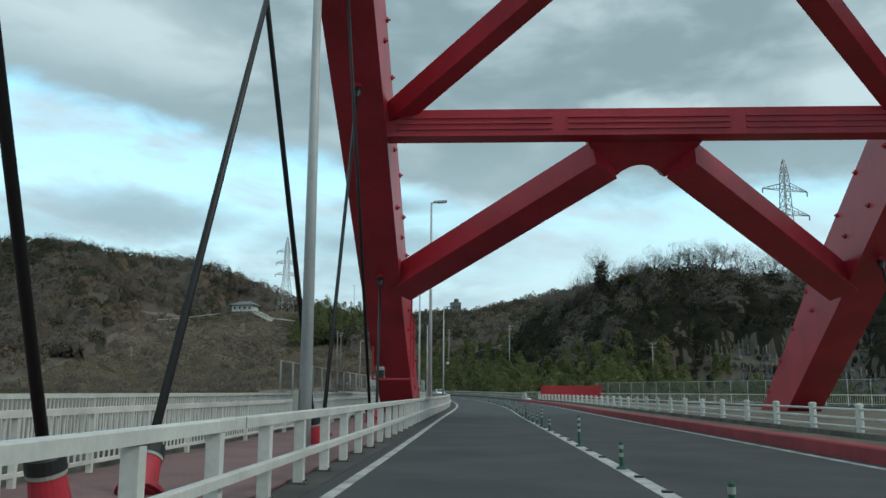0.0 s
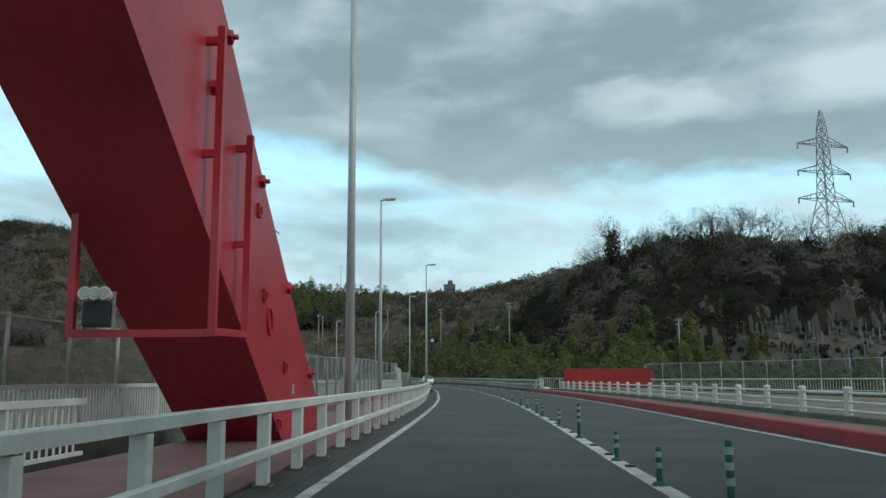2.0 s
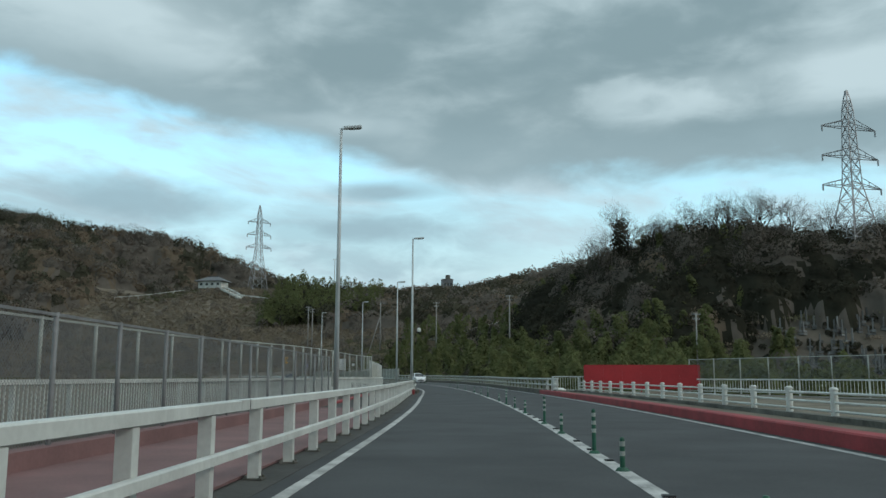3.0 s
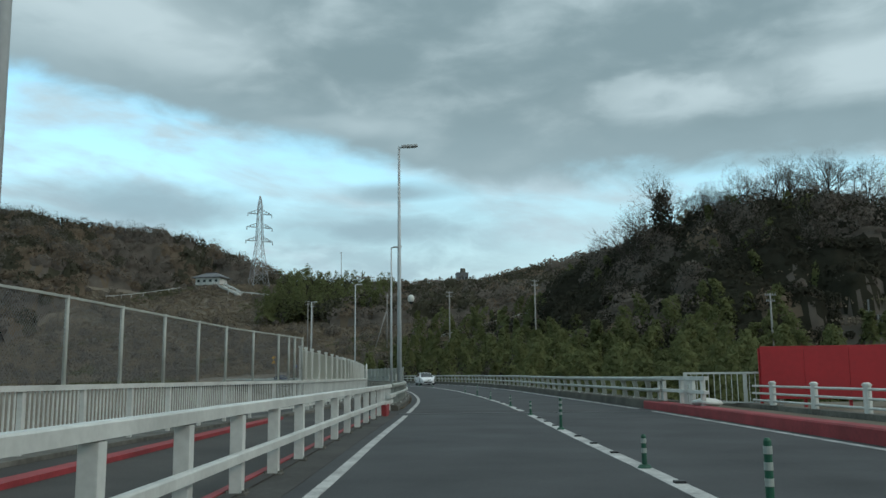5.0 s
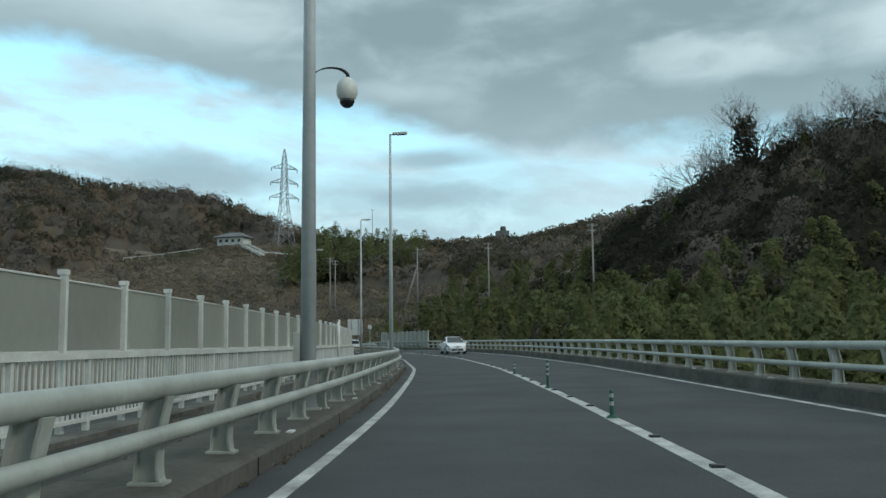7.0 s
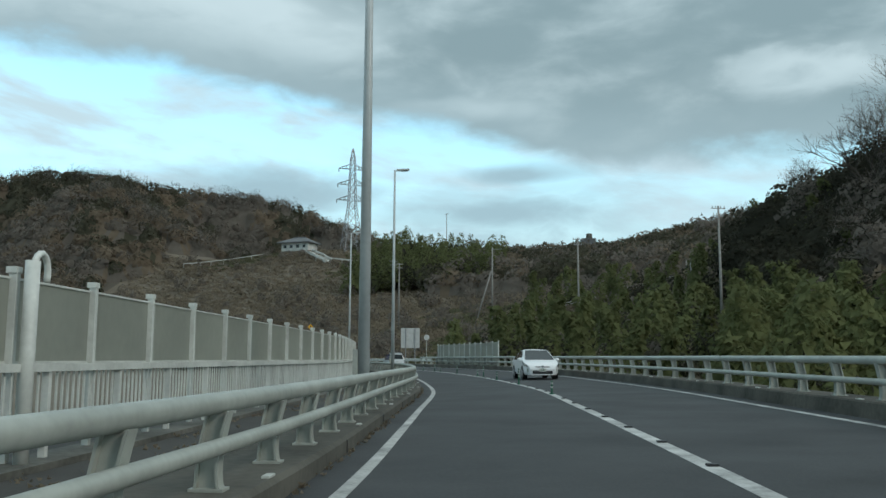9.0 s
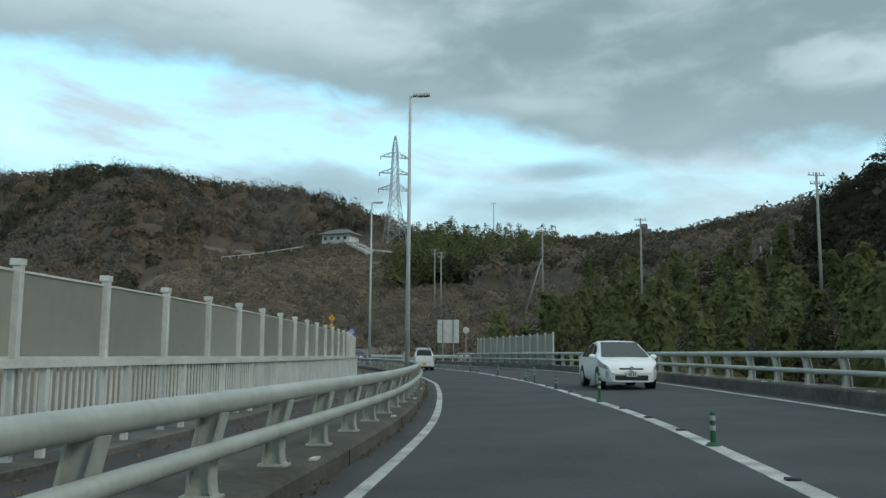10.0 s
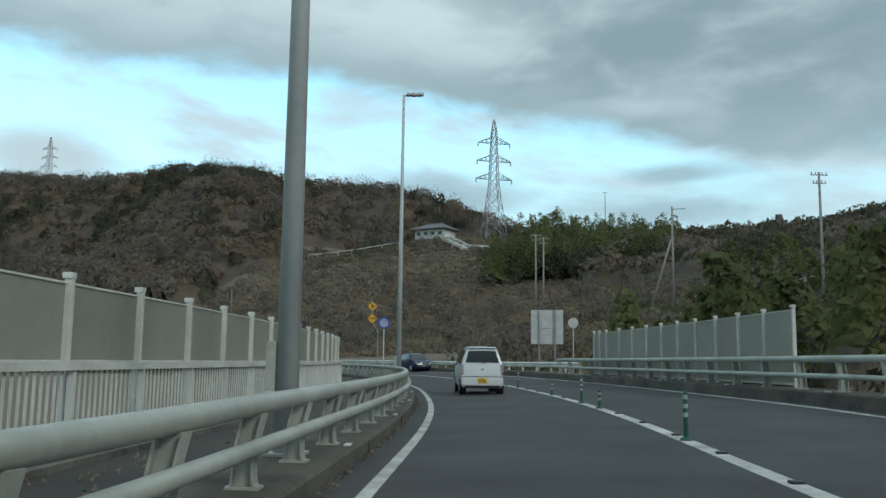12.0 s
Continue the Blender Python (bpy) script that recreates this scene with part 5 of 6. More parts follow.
def hybrid_hatch(m):
    w = 0.872
    cont = [(-2.2, 0.62), (-2.18, 0.9), (-2.1, 1.06), (-1.6, 1.24), (-0.9, 1.42), (-0.2, 1.50), (0.2, 1.485), (0.42, 1.43), (0.95, 1.17), (1.42, 0.955), (1.8, 0.86), (2.1, 0.74), (2.2, 0.62), (2.23, 0.5)]
    t = car(m, "hatchback", "white streamlined hybrid hatchback seen from the front", CARWHITE, cont, w, 0.90, (-1.35, 1.32), 0.315, [(-1.5, -0.75, 0.98), (-0.68, 0.12, 0.97), (0.2, 0.75, 0.96)], (-1.95, -1.0), (0.40, 1.38))
    cy = np.array(cont, float)

    def skin(y):
        f = (y + 2.2) / 4.43
        return w * (1 - 0.30 * max(0, (f - 0.84) / 0.16) ** 3)

    def patch(ya, yb, lo, hi, out):
        """A lens that follows the rounded corner of the nose."""
        bm = new_bm()
        g = []
        for k in range(9):
            y = ya + (yb - ya) * k / 8
            top = float(np.interp(y, cy[:, 0], cy[:, 1])) - 0.03
            a, b = np.interp(y, (ya, yb), lo), min(top, np.interp(y, (ya, yb), hi))
            a = min(a, b - 0.015)
            g.append([bm.verts.new((sg * (skin(y) + out + 0.006), y + out * 0.6, z)) for z in (a, a + (b - a) * 0.35, a + (b - a) * 0.7, b)])
        for p, q in zip(g, g[1:]):
            for j in range(3):
                bm.faces.new((p[j], p[j + 1], q[j + 1], q[j]))
        return bm

    for sg in (-1, 1):
        lamp = part("headlight", patch(1.55, 2.17, (0.74, 0.60), (0.90, 0.80), 0.012), CLEARLENS, t, smooth=True)
        part("bulb", patch(1.85, 2.06, (0.69, 0.65), (0.77, 0.74), 0.018), CHROME, lamp, smooth=True)
        part("fog_light", patch(2.08, 2.17, (0.36, 0.36), (0.55, 0.55), 0.014), RAILGREY, t, smooth=True)
    bm = new_bm()
    box(bm, (1.0, 0.06, 0.16), pose(0, 2.226, 0.36), 0.03)
    part("lower_grille", bm, BLACK, t)
    bm = new_bm()
    box(bm, (0.72, 0.05, 0.045), pose(0, 2.19, 0.625), 0.015)
    part("upper_grille", bm, BLACK, t)
    bm = new_bm()
    tube(bm, (0, 2.19, 0.64), (0, 2.235, 0.64), 0.06, None, 16)
    part("badge", bm, CHROME, t)
    bm = new_bm()
    box(bm, (1.12, 0.10, 0.07), pose(0, 2.19, 0.26), 0.03)
    part("front_bumper", bm, CARWHITE, t)
    plate_on(t, 2.262, 0.48, WHITE, 1)
    return t


def blue_car(m):
    cont = [(-1.9, 0.65), (-1.88, 0.95), (-1.7, 1.35), (-1.2, 1.48), (0.0, 1.5), (0.4, 1.42), (1.0, 1.02), (1.6, 0.9), (1.88, 0.75), (1.93, 0.5)]
    t = car(m, "compact_car", "dark blue compact car with lit headlights", CARBLUE, cont, 0.84, 0.9, (-1.2, 1.2), 0.3, [(-1.4, -0.6, 0.97), (-0.5, 0.45, 0.97)], (-1.85, -1.72), (0.45, 0.98))
    for sg in (-1, 1):
        bm = new_bm()
        box(bm, (0.24, 0.12, 0.14), pose(sg * 0.6, 1.86, 0.7), 0.04)
        part("headlight", bm, CLEARLENS, t)
    bm = new_bm()
    box(bm, (0.9, 0.08, 0.14), pose(0, 1.92, 0.42), 0.03)
    part("grille", bm, BLACK, t)
    plate_on(t, 1.965, 0.52, BAND, 1)


TURNED = Matrix.Rotation(math.pi, 4, "Z")
kei_van(facing(220.5, 1.85))
hybrid_hatch(facing(185.5, 5.76) @ TURNED)
blue_car(facing(262.0, 7.6) @ TURNED)

# ---------------------------------------------------------------- signs
YELLOW = mat("yellow_sign", (0.80, 0.42, 0.02), 0.4, vary=0.05)
BLUE = mat("blue_sign", (0.05, 0.07, 0.30), 0.4, vary=0.05)
ALU = mat("sign_back", (0.55, 0.56, 0.55), 0.4, vary=0.1)


def board_sign(m):
    t = thing("road_sign", m, "large white road sign on two posts seen from behind", "road sign")
    for i, x in enumerate((-0.85, 0.0, 0.85)):
        bm = new_bm()
        box(bm, (0.83, 0.03, 2.7), pose(x, 0, 3.45), 0.006)
        part("panel", bm, ALU, t)
    for z in (2.4, 2.9, 3.4, 3.9, 4.4):
        bm = new_bm()
        box(bm, (2.5, 0.04, 0.06), pose(0, -0.035, z), 0.004)
        part("rib", bm, ALU, t)
    for x in (-0.62, 0.62):
        bm = new_bm()
        tube(bm, (x, -0.1, 0), (x, -0.1, 4.75), 0.06, None, 12)
        part("post", bm, STEEL, t)


def disc_sign(m, face, label, h=3.0, ring=None):
    t = thing("road_sign", m, label, "road sign")
    bm = new_bm()
    tube(bm, (0, 0, 0), (0, 0, h + 0.25), 0.035, None, 10)
    part("post", bm, WHITE, t)
    bm = new_bm()
    tube(bm, (0, -0.06, h), (0, -0.035, h), 0.34, None, 28)
    part("disc", bm, face, t)
    if ring:
        bm = new_bm()
        tube(bm, (0, -0.066, h), (0, -0.05, h), 0.25, None, 24)
        part("symbol", bm, ring, t)


def yellow_sign(m):
    t = thing("warning_sign", m, "two yellow diamond warning signs on a bent post", "road sign")
    bm = new_bm()
    tube(bm, (0.45, 0, 0), (0.45, 0, 2.5), 0.04, None, 10)
    tube(bm, (0.45, 0, 2.5), (0, 0, 3.3), 0.04, None, 10)
    tube(bm, (0, 0, 3.3), (0, 0, 4.9), 0.04, None, 10)
    part("post", bm, STEEL, t)
    for z in (3.5, 4.42):
        bm = new_bm()
        box(bm, (0.5, 0.025, 0.5), pose(0, -0.06, z) @ Matrix.Rotation(radians(45), 4, "Y"), 0.03)
        d = part("diamond", bm, YELLOW, t)
        bm = new_bm()
        if z > 4:
            box(bm, (0.07, 0.012, 0.4), pose(-0.03, -0.08, z))
            box(bm, (0.2, 0.012, 0.07), pose(0.1, -0.08, z))
        else:
            for sx in (-1, 1):
                box(bm, (0.12, 0.012, 0.12), pose(sx * 0.17, -0.08, z) @ Matrix.Rotation(radians(45), 4, "Y"))
            box(bm, (0.06, 0.012, 0.3), pose(0, -0.08, z))
        part("symbol", bm, BLACK, d)


board_sign(pose(-33.0, 256.2, 0.5, 0, 0, 15))
disc_sign(pose(-28.4, 245.6, 0.1, 0, 0, 15), ALU, "white round sign on a white post seen from behind", 3.68)
disc_sign(pose(-36.8, 234.2, 0.05, 0, 0, 25), BLUE, "round blue footway sign on a white post", 3.25, mat("sign_symbol", (0.35, 0.38, 0.55), 0.5))
yellow_sign(pose(-44.1, 247.4, 0.75, 0, 0, 25))


# ---------------------------------------------------------------- house on the hill
ROOF = mat("grey_roof_tiles", (0.13, 0.135, 0.14), 0.6, vary=0.2, scale=1.0, fine=6, bump=0.4)
WALLWHITE = mat("white_plaster", (0.62, 0.62, 0.58), 0.8, vary=0.12, scale=0.6, fine=6)


def hill_house(x, y, rz):
    z = ground_z(x, y) - 0.3
    t = thing("house", pose(x, y, z, 0, 0, rz), "white hilltop pavilion with a grey hipped roof", "house")
    bm = new_bm()
    box(bm, (12, 8, 3.4), pose(0, 0, 1.7), 0.05)
    part("wall", bm, WALLWHITE, t)
    bm = new_bm()
    b = [bm.verts.new(q) for q in ((-7.4, -5.4, 3.3), (7.4, -5.4, 3.3), (7.4, 5.4, 3.3), (-7.4, 5.4, 3.3))]
    u = [bm.verts.new(q) for q in ((-7.4, -5.4, 3.6), (7.4, -5.4, 3.6), (7.4, 5.4, 3.6), (-7.4, 5.4, 3.6))]
    r = [bm.verts.new(q) for q in ((-2.6, 0, 6.0), (2.6, 0, 6.0))]
    bm.faces.new(b[::-1])
    for i in range(4):
        bm.faces.new((b[i], b[(i + 1) % 4], u[(i + 1) % 4], u[i]))
    bm.faces.new((u[0], u[1], r[1], r[0])), bm.faces.new((u[1], u[2], r[1])), bm.faces.new((u[2], u[3], r[0], r[1])), bm.faces.new((u[3], u[0], r[0]))
    roof = part("roof", bm, ROOF, t)
    bm = new_bm()
    beam(bm, (-2.8, 0, 6.05), (2.8, 0, 6.05), 0.5, 0.35, bevel=0.05)
    part("ridge", bm, ROOF, roof)
    for i in range(4):
        bm = new_bm()
        box(bm, (1.5, 0.12, 1.4), pose(-4.4 + 2.9 * i, -4.03, 1.9), 0.02)
        win = part("window", bm, WALLWHITE, t)
        bm = new_bm()
        box(bm, (1.3, 0.06, 1.2), pose(-4.4 + 2.9 * i, -4.1, 1.9))
        part("pane", bm, GLASSDARK, win)


hill_house(-132, 474, -8)


def hill_stairs():
    t = thing("stairs", pose(0, 0, 0), "pale concrete stairway with side walls down from the pavilion", "stairs")
    a, b = Vector((-125, 466, 0)), Vector((-112, 452, 0))
    n = 28
    for i in range(n):
        p = a.lerp(b, i / n)
        bm = new_bm()
        box(bm, (2.0, 1.0, 0.8), pose(p.x, p.y, ground_z(p.x, p.y) + 0.25, 0, 0, -43), 0.02)
        part("step", bm, WALLWHITE, t)
    for sg in (-1, 1):
        bm = new_bm()
        rows = []
        for i in range(13):
            p = a.lerp(b, i / 12) + Vector((sg * 1.0, sg * 0.9, 0))
            z = ground_z(p.x, p.y)
            rows.append([bm.verts.new((p.x + o * 0.09, p.y + o * 0.09, z + h)) for o, h in ((-1, 0.4), (1, 0.4), (1, 1.4), (-1, 1.4))])
        for p, q in zip(rows, rows[1:]):
            for j in range(4):
                bm.faces.new((p[j], p[(j + 1) % 4], q[(j + 1) % 4], q[j]))
        bm.faces.new(rows[0]), bm.faces.new(rows[-1][::-1])
        part("side_wall", bm, WALLWHITE, t)


hill_stairs()


def hill_path():
    """A white kerb rail that runs along the contour from the stairs."""
    t = thing("path_railing", pose(0, 0, 0), "low white railing along the hillside path", "railing", kind="structure")
    for knots in (((-118, 455), (-104, 452), (-90, 450), (-77, 446), (-68, 440)), ((-176, 461), (-168, 463), (-155, 465), (-140, 467))):
        bm = new_bm()
        pts = []
        for p, q in zip(knots, knots[1:]):
            for f in np.linspace(0, 1, 6)[:-1]:
                x, y = p[0] + (q[0] - p[0]) * f, p[1] + (q[1] - p[1]) * f
                pts.append(Vector((x, y, ground_z(x, y) + 1.3)))
        for p, q in zip(pts, pts[1:]):
            beam(bm, p, q, 0.25, 0.5 if knots[0][0] > -150 else 0.25)
        part("rail", bm, WALLWHITE, t)
        for p in pts[::2]:
            bm = new_bm()
            box(bm, (0.2, 0.2, 1.6), pose(p.x, p.y, p.z - 0.8))
            part("post", bm, WALLWHITE, t)


hill_path()


def hill_tower(x, y, z):
    """A square dark tower with a small round tank, far off on the skyline."""
    t = thing("tower", pose(x, y, z, 0, 0, 12), "dark brown square tower with a pale tank on the skyline", "tower")
    bm = new_bm()
    box(bm, (6.0, 6.0, 39.0), pose(0, 0, 19.5), 0.1)
    part("wall", bm, ROOF, t)
    for sx in (-2.2, 0, 2.2):
        bm = new_bm()
        box(bm, (1.0, 0.1, 1.6), pose(sx * 0.8, -3.03, 36))
        part("window", bm, GLASSDARK, t)
    bm = new_bm()
    tube(bm, (0.5, 0, 39.0), (0.5, 0, 41.6), 1.6, 1.3, 16)
    part("tank", bm, CONCRETE, t)
    bm = new_bm()
    box(bm, (6.3, 6.3, 0.5), pose(0, 0, 38.9), 0.05)
    part("parapet", bm, ROOF, t)


hill_tower(-18, 543, min(ground_z(-18, 543), 42.0))


# ---------------------------------------------------------------- woods and scrub
def leaf_mat(name, color, color2, rough=0.85, through=0.5):
    """Leaves and twigs let part of the light through."""
    m = mat(name, color, rough, vary=0.3, scale=0.07, fine=0.5, color2=color2, island=0.06)
    nt = m.node_tree
    n, l = nt.nodes, nt.links
    b = n["Principled BSDF"]
    b.inputs["Specular IOR Level"].default_value = 0.1
    tl = n.new("ShaderNodeBsdfTranslucent")
    mx = n.new("ShaderNodeMixShader")
    mx.inputs[0].default_value = through
    l.new(b.inputs["Base Color"].links[0].from_socket, tl.inputs["Color"])
    l.new(b.outputs[0], mx.inputs[1]), l.new(tl.outputs[0], mx.inputs[2])
    l.new(mx.outputs[0], n["Material Output"].inputs["Surface"])
    return m


BARE = leaf_mat("bare_twigs", (0.195, 0.172, 0.146), (0.148, 0.13, 0.11))
DARKGREEN = leaf_mat("evergreen_leaves", (0.056, 0.054, 0.038), (0.036, 0.036, 0.026))
# Evergreen leaves again, paler: the far ridges' brighter light is in the colour
LIT_EVERGREEN = leaf_mat("lit_evergreen_leaves", (0.10, 0.096, 0.066), (0.07, 0.068, 0.048))
RUSSET = leaf_mat("russet_leaves", (0.212, 0.168, 0.122), (0.156, 0.126, 0.093))
BAMBOO = leaf_mat("bamboo_leaves", (0.152, 0.167, 0.072), (0.089, 0.102, 0.046))
SCRUB = leaf_mat("dry_scrub", (0.255, 0.212, 0.155), (0.185, 0.155, 0.112))
OLIVE = leaf_mat("olive_scrub", (0.155, 0.15, 0.09), (0.115, 0.115, 0.068))
TWIG = leaf_mat("pale_twigs", (0.20, 0.183, 0.162), (0.14, 0.127, 0.112))
BARK = mat("bark", (0.06, 0.05, 0.04), 0.9, vary=0.3, scale=2, fine=20)
rng = np.random.default_rng(7)


def leaves(c, d, n, size, stretch, up, lift):
    """Triangles at the points c of a crown, d being the way out of it; they shade as one soft surface."""
    a = rng.normal(size=(n, 3))
    a[:, 2] = a[:, 2] * stretch + up
    a -= 0.6 * np.sum(a * d, axis=1)[:, None] * d
    a /= np.linalg.norm(a, axis=1)[:, None] + 1e-9
    b = np.cross(a, d + 0.45 * rng.normal(size=(n, 3)))
    b /= np.linalg.norm(b, axis=1)[:, None] + 1e-9
    s = size * (0.6 + 0.8 * rng.random(n))[:, None]
    w = 0.5 / max(1, stretch * 0.8)
    p0, p1, p2 = c - b * s * w, c + b * s * w, c + a * s * 1.1 * max(1, stretch * 0.8)
    back = np.sum(np.cross(p1 - p0, p2 - p0) * d, axis=1) < 0
    p0[back], p1[back] = p1[back], p0[back].copy()
    nrm = d + np.array((0, 0, lift))
    nrm = nrm / (np.linalg.norm(nrm, axis=1)[:, None] + 1e-9)
    return np.stack([p0, p1, p2], axis=1), np.repeat(nrm[:, None], 3, axis=1)


def crown_tris(cx, cy, cz, rx, rz, n, size, stretch=1.0, up=0.0, shell=0.35, lift=0.45, lobes=6):
    """n small leaf-clump triangles filling an uneven, lobed crown."""
    d = rng.normal(size=(n, 3))
    d[:, 2] = np.where(d[:, 2] < 0, d[:, 2] * 0.6, d[:, 2])
    d /= np.linalg.norm(d, axis=1)[:, None]
    lb = rng.normal(size=(lobes, 3))
    lb /= np.linalg.norm(lb, axis=1)[:, None]
    k = np.argmax(d @ lb.T, axis=1)
    bulge = 0.70 + 0.45 * np.clip(np.sum(d * lb[k], axis=1), 0, 1) ** 3
    r = (shell + (1 - shell) * rng.random(n) ** 0.5) * bulge
    c = np.c_[cx + d[:, 0] * rx * r, cy + d[:, 1] * rx * r, cz + d[:, 2] * rz * r]
    # each lobe rounds off on its own
    out = d * 1.2 - lb[k] * 0.4
    return leaves(c, out / np.linalg.norm(out, axis=1)[:, None], n, size, stretch, up, lift)


def plume_tris(cx, cy, z, h, r, n, size):
    """A bamboo plume: leafy cone that bends over at its tip."""
    f = rng.random(n) ** 0.8
    an = rng.uniform(0, 2 * math.pi, n)
    rr = r * (1.15 - f) ** 0.7 * (0.55 + 0.45 * rng.random(n)) * np.where(f < 0.12, 0.6, 1)
    bend = r * 0.8 * f ** 3
    lean = rng.uniform(0, 2 * math.pi)
    c = np.c_[cx + np.cos(an) * rr + bend * math.cos(lean), cy + np.sin(an) * rr + bend * math.sin(lean), z + h * f]
    d = np.c_[np.cos(an), np.sin(an), 0.25 + 0.9 * f]
    d /= np.linalg.norm(d, axis=1)[:, None]
    return leaves(c, d, n, size, 1.3, -0.4, 0.45)


def twig_tris(cx, cy, z, h, r, n, half=0.09):
    """Fine bare twigs round the upper part of a crown."""
    d = np.c_[rng.normal(size=n), rng.normal(size=n), np.abs(rng.normal(size=n)) * 1.1 - 0.2]
    d /= np.linalg.norm(d, axis=1)[:, None]
    lb = rng.normal(size=(7, 3))
    lb[:, 2] = np.abs(lb[:, 2])
    lb /= np.linalg.norm(lb, axis=1)[:, None]
    q = np.clip(np.max(d @ lb.T, axis=1), 0, 1)[:, None]
    f = (0.45 + 0.55 * rng.random(n) ** 0.6)[:, None] * (0.55 + 0.5 * q ** 4)
    c = np.array((cx, cy, z + h * 0.5)) + d * np.array((r, r, h * 0.5)) * f
    way = d + 0.7 * rng.normal(size=(n, 3)) + np.array((0, 0, 0.5))
    way /= np.linalg.norm(way, axis=1)[:, None]
    L = (0.05 + 0.09 * rng.random(n))[:, None] * h
    side = np.cross(way, rng.normal(size=(n, 3)))
    side /= np.linalg.norm(side, axis=1)[:, None]
    tri = np.stack([c - side * half, c + side * half, c + way * L], axis=1)
    return tri, np.repeat(d[:, None], 3, axis=1)


def soup(name, pieces, material, label, category, parent=None):
    v = np.concatenate([t for t, _ in pieces]).reshape(-1, 3)
    nr = np.concatenate([q for _, q in pieces])
    me = bpy.data.meshes.new(name)
    k = len(v)
    me.vertices.add(k)
    me.vertices.foreach_set("co", v.ravel())
    me.loops.add(k)
    me.loops.foreach_set("vertex_index", np.arange(k, dtype=np.int32))
    me.polygons.add(k // 3)
    me.polygons.foreach_set("loop_start", np.arange(0, k, 3, dtype=np.int32))
    me.materials.append(material)
    me.update(calc_edges=True)
    me.attributes.new("custom_normal", "FLOAT_VECTOR", "POINT").data.foreach_set("vector", np.ascontiguousarray(nr, dtype=np.float32).ravel())
    ob = new(name, me)
    if parent is not None:
        ob.parent = parent
        ob["kind"] = "stuff"
        return ob
    return tagged(ob, label, category, kind="stuff")


def off_road(x, y):
    ex = np.interp(y, LINE_L[:, 1], LINE_L[:, 0])
    return (x < ex - 9) | (x > ex + 17) | (y > 300)


def beyond_rail(x, y):
    return x > np.interp(y, LINE_L[:, 1], LINE_L[:, 0]) + 17


def wood_zone(step, x0, x1, y0, y1, keep):
    """Places about step metres apart."""
    gx, gy = np.meshgrid(np.arange(x0, x1, step), np.arange(y0, y1, step))
    x, y = gx.ravel(), gy.ravel()
    x, y = x + rng.uniform(-0.45, 0.45, len(x)) * step, y + rng.uniform(-0.45, 0.45, len(x)) * step
    ok = keep(x, y) & off_road(x, y)
    return x[ok], y[ok]


def facing_river(x, y):
    """Not hidden behind a crest as seen from the bridge."""
    d = np.hypot(x - 0.0, y - 90.0)
    ok = np.ones(len(x), bool)
    el = (terrain(x, y) + 14.0) / d
    for q in (0.55, 0.65, 0.75, 0.85, 0.9, 0.94, 0.97):
        ok &= terrain(x * q, 90 + (y - 90) * q) / (d * q) < el
    return ok


def clump_noise(x, y, s):
    return np.array([noise.noise(Vector((a * s, b * s, 3.7))) for a, b in zip(x, y)])


WOODS = {"bare": [], "dark": [], "lit_evergreen": [], "russet": [], "bamboo": [], "scrub": [], "olive": [], "twig": []}
TREES, GROVE = [], []


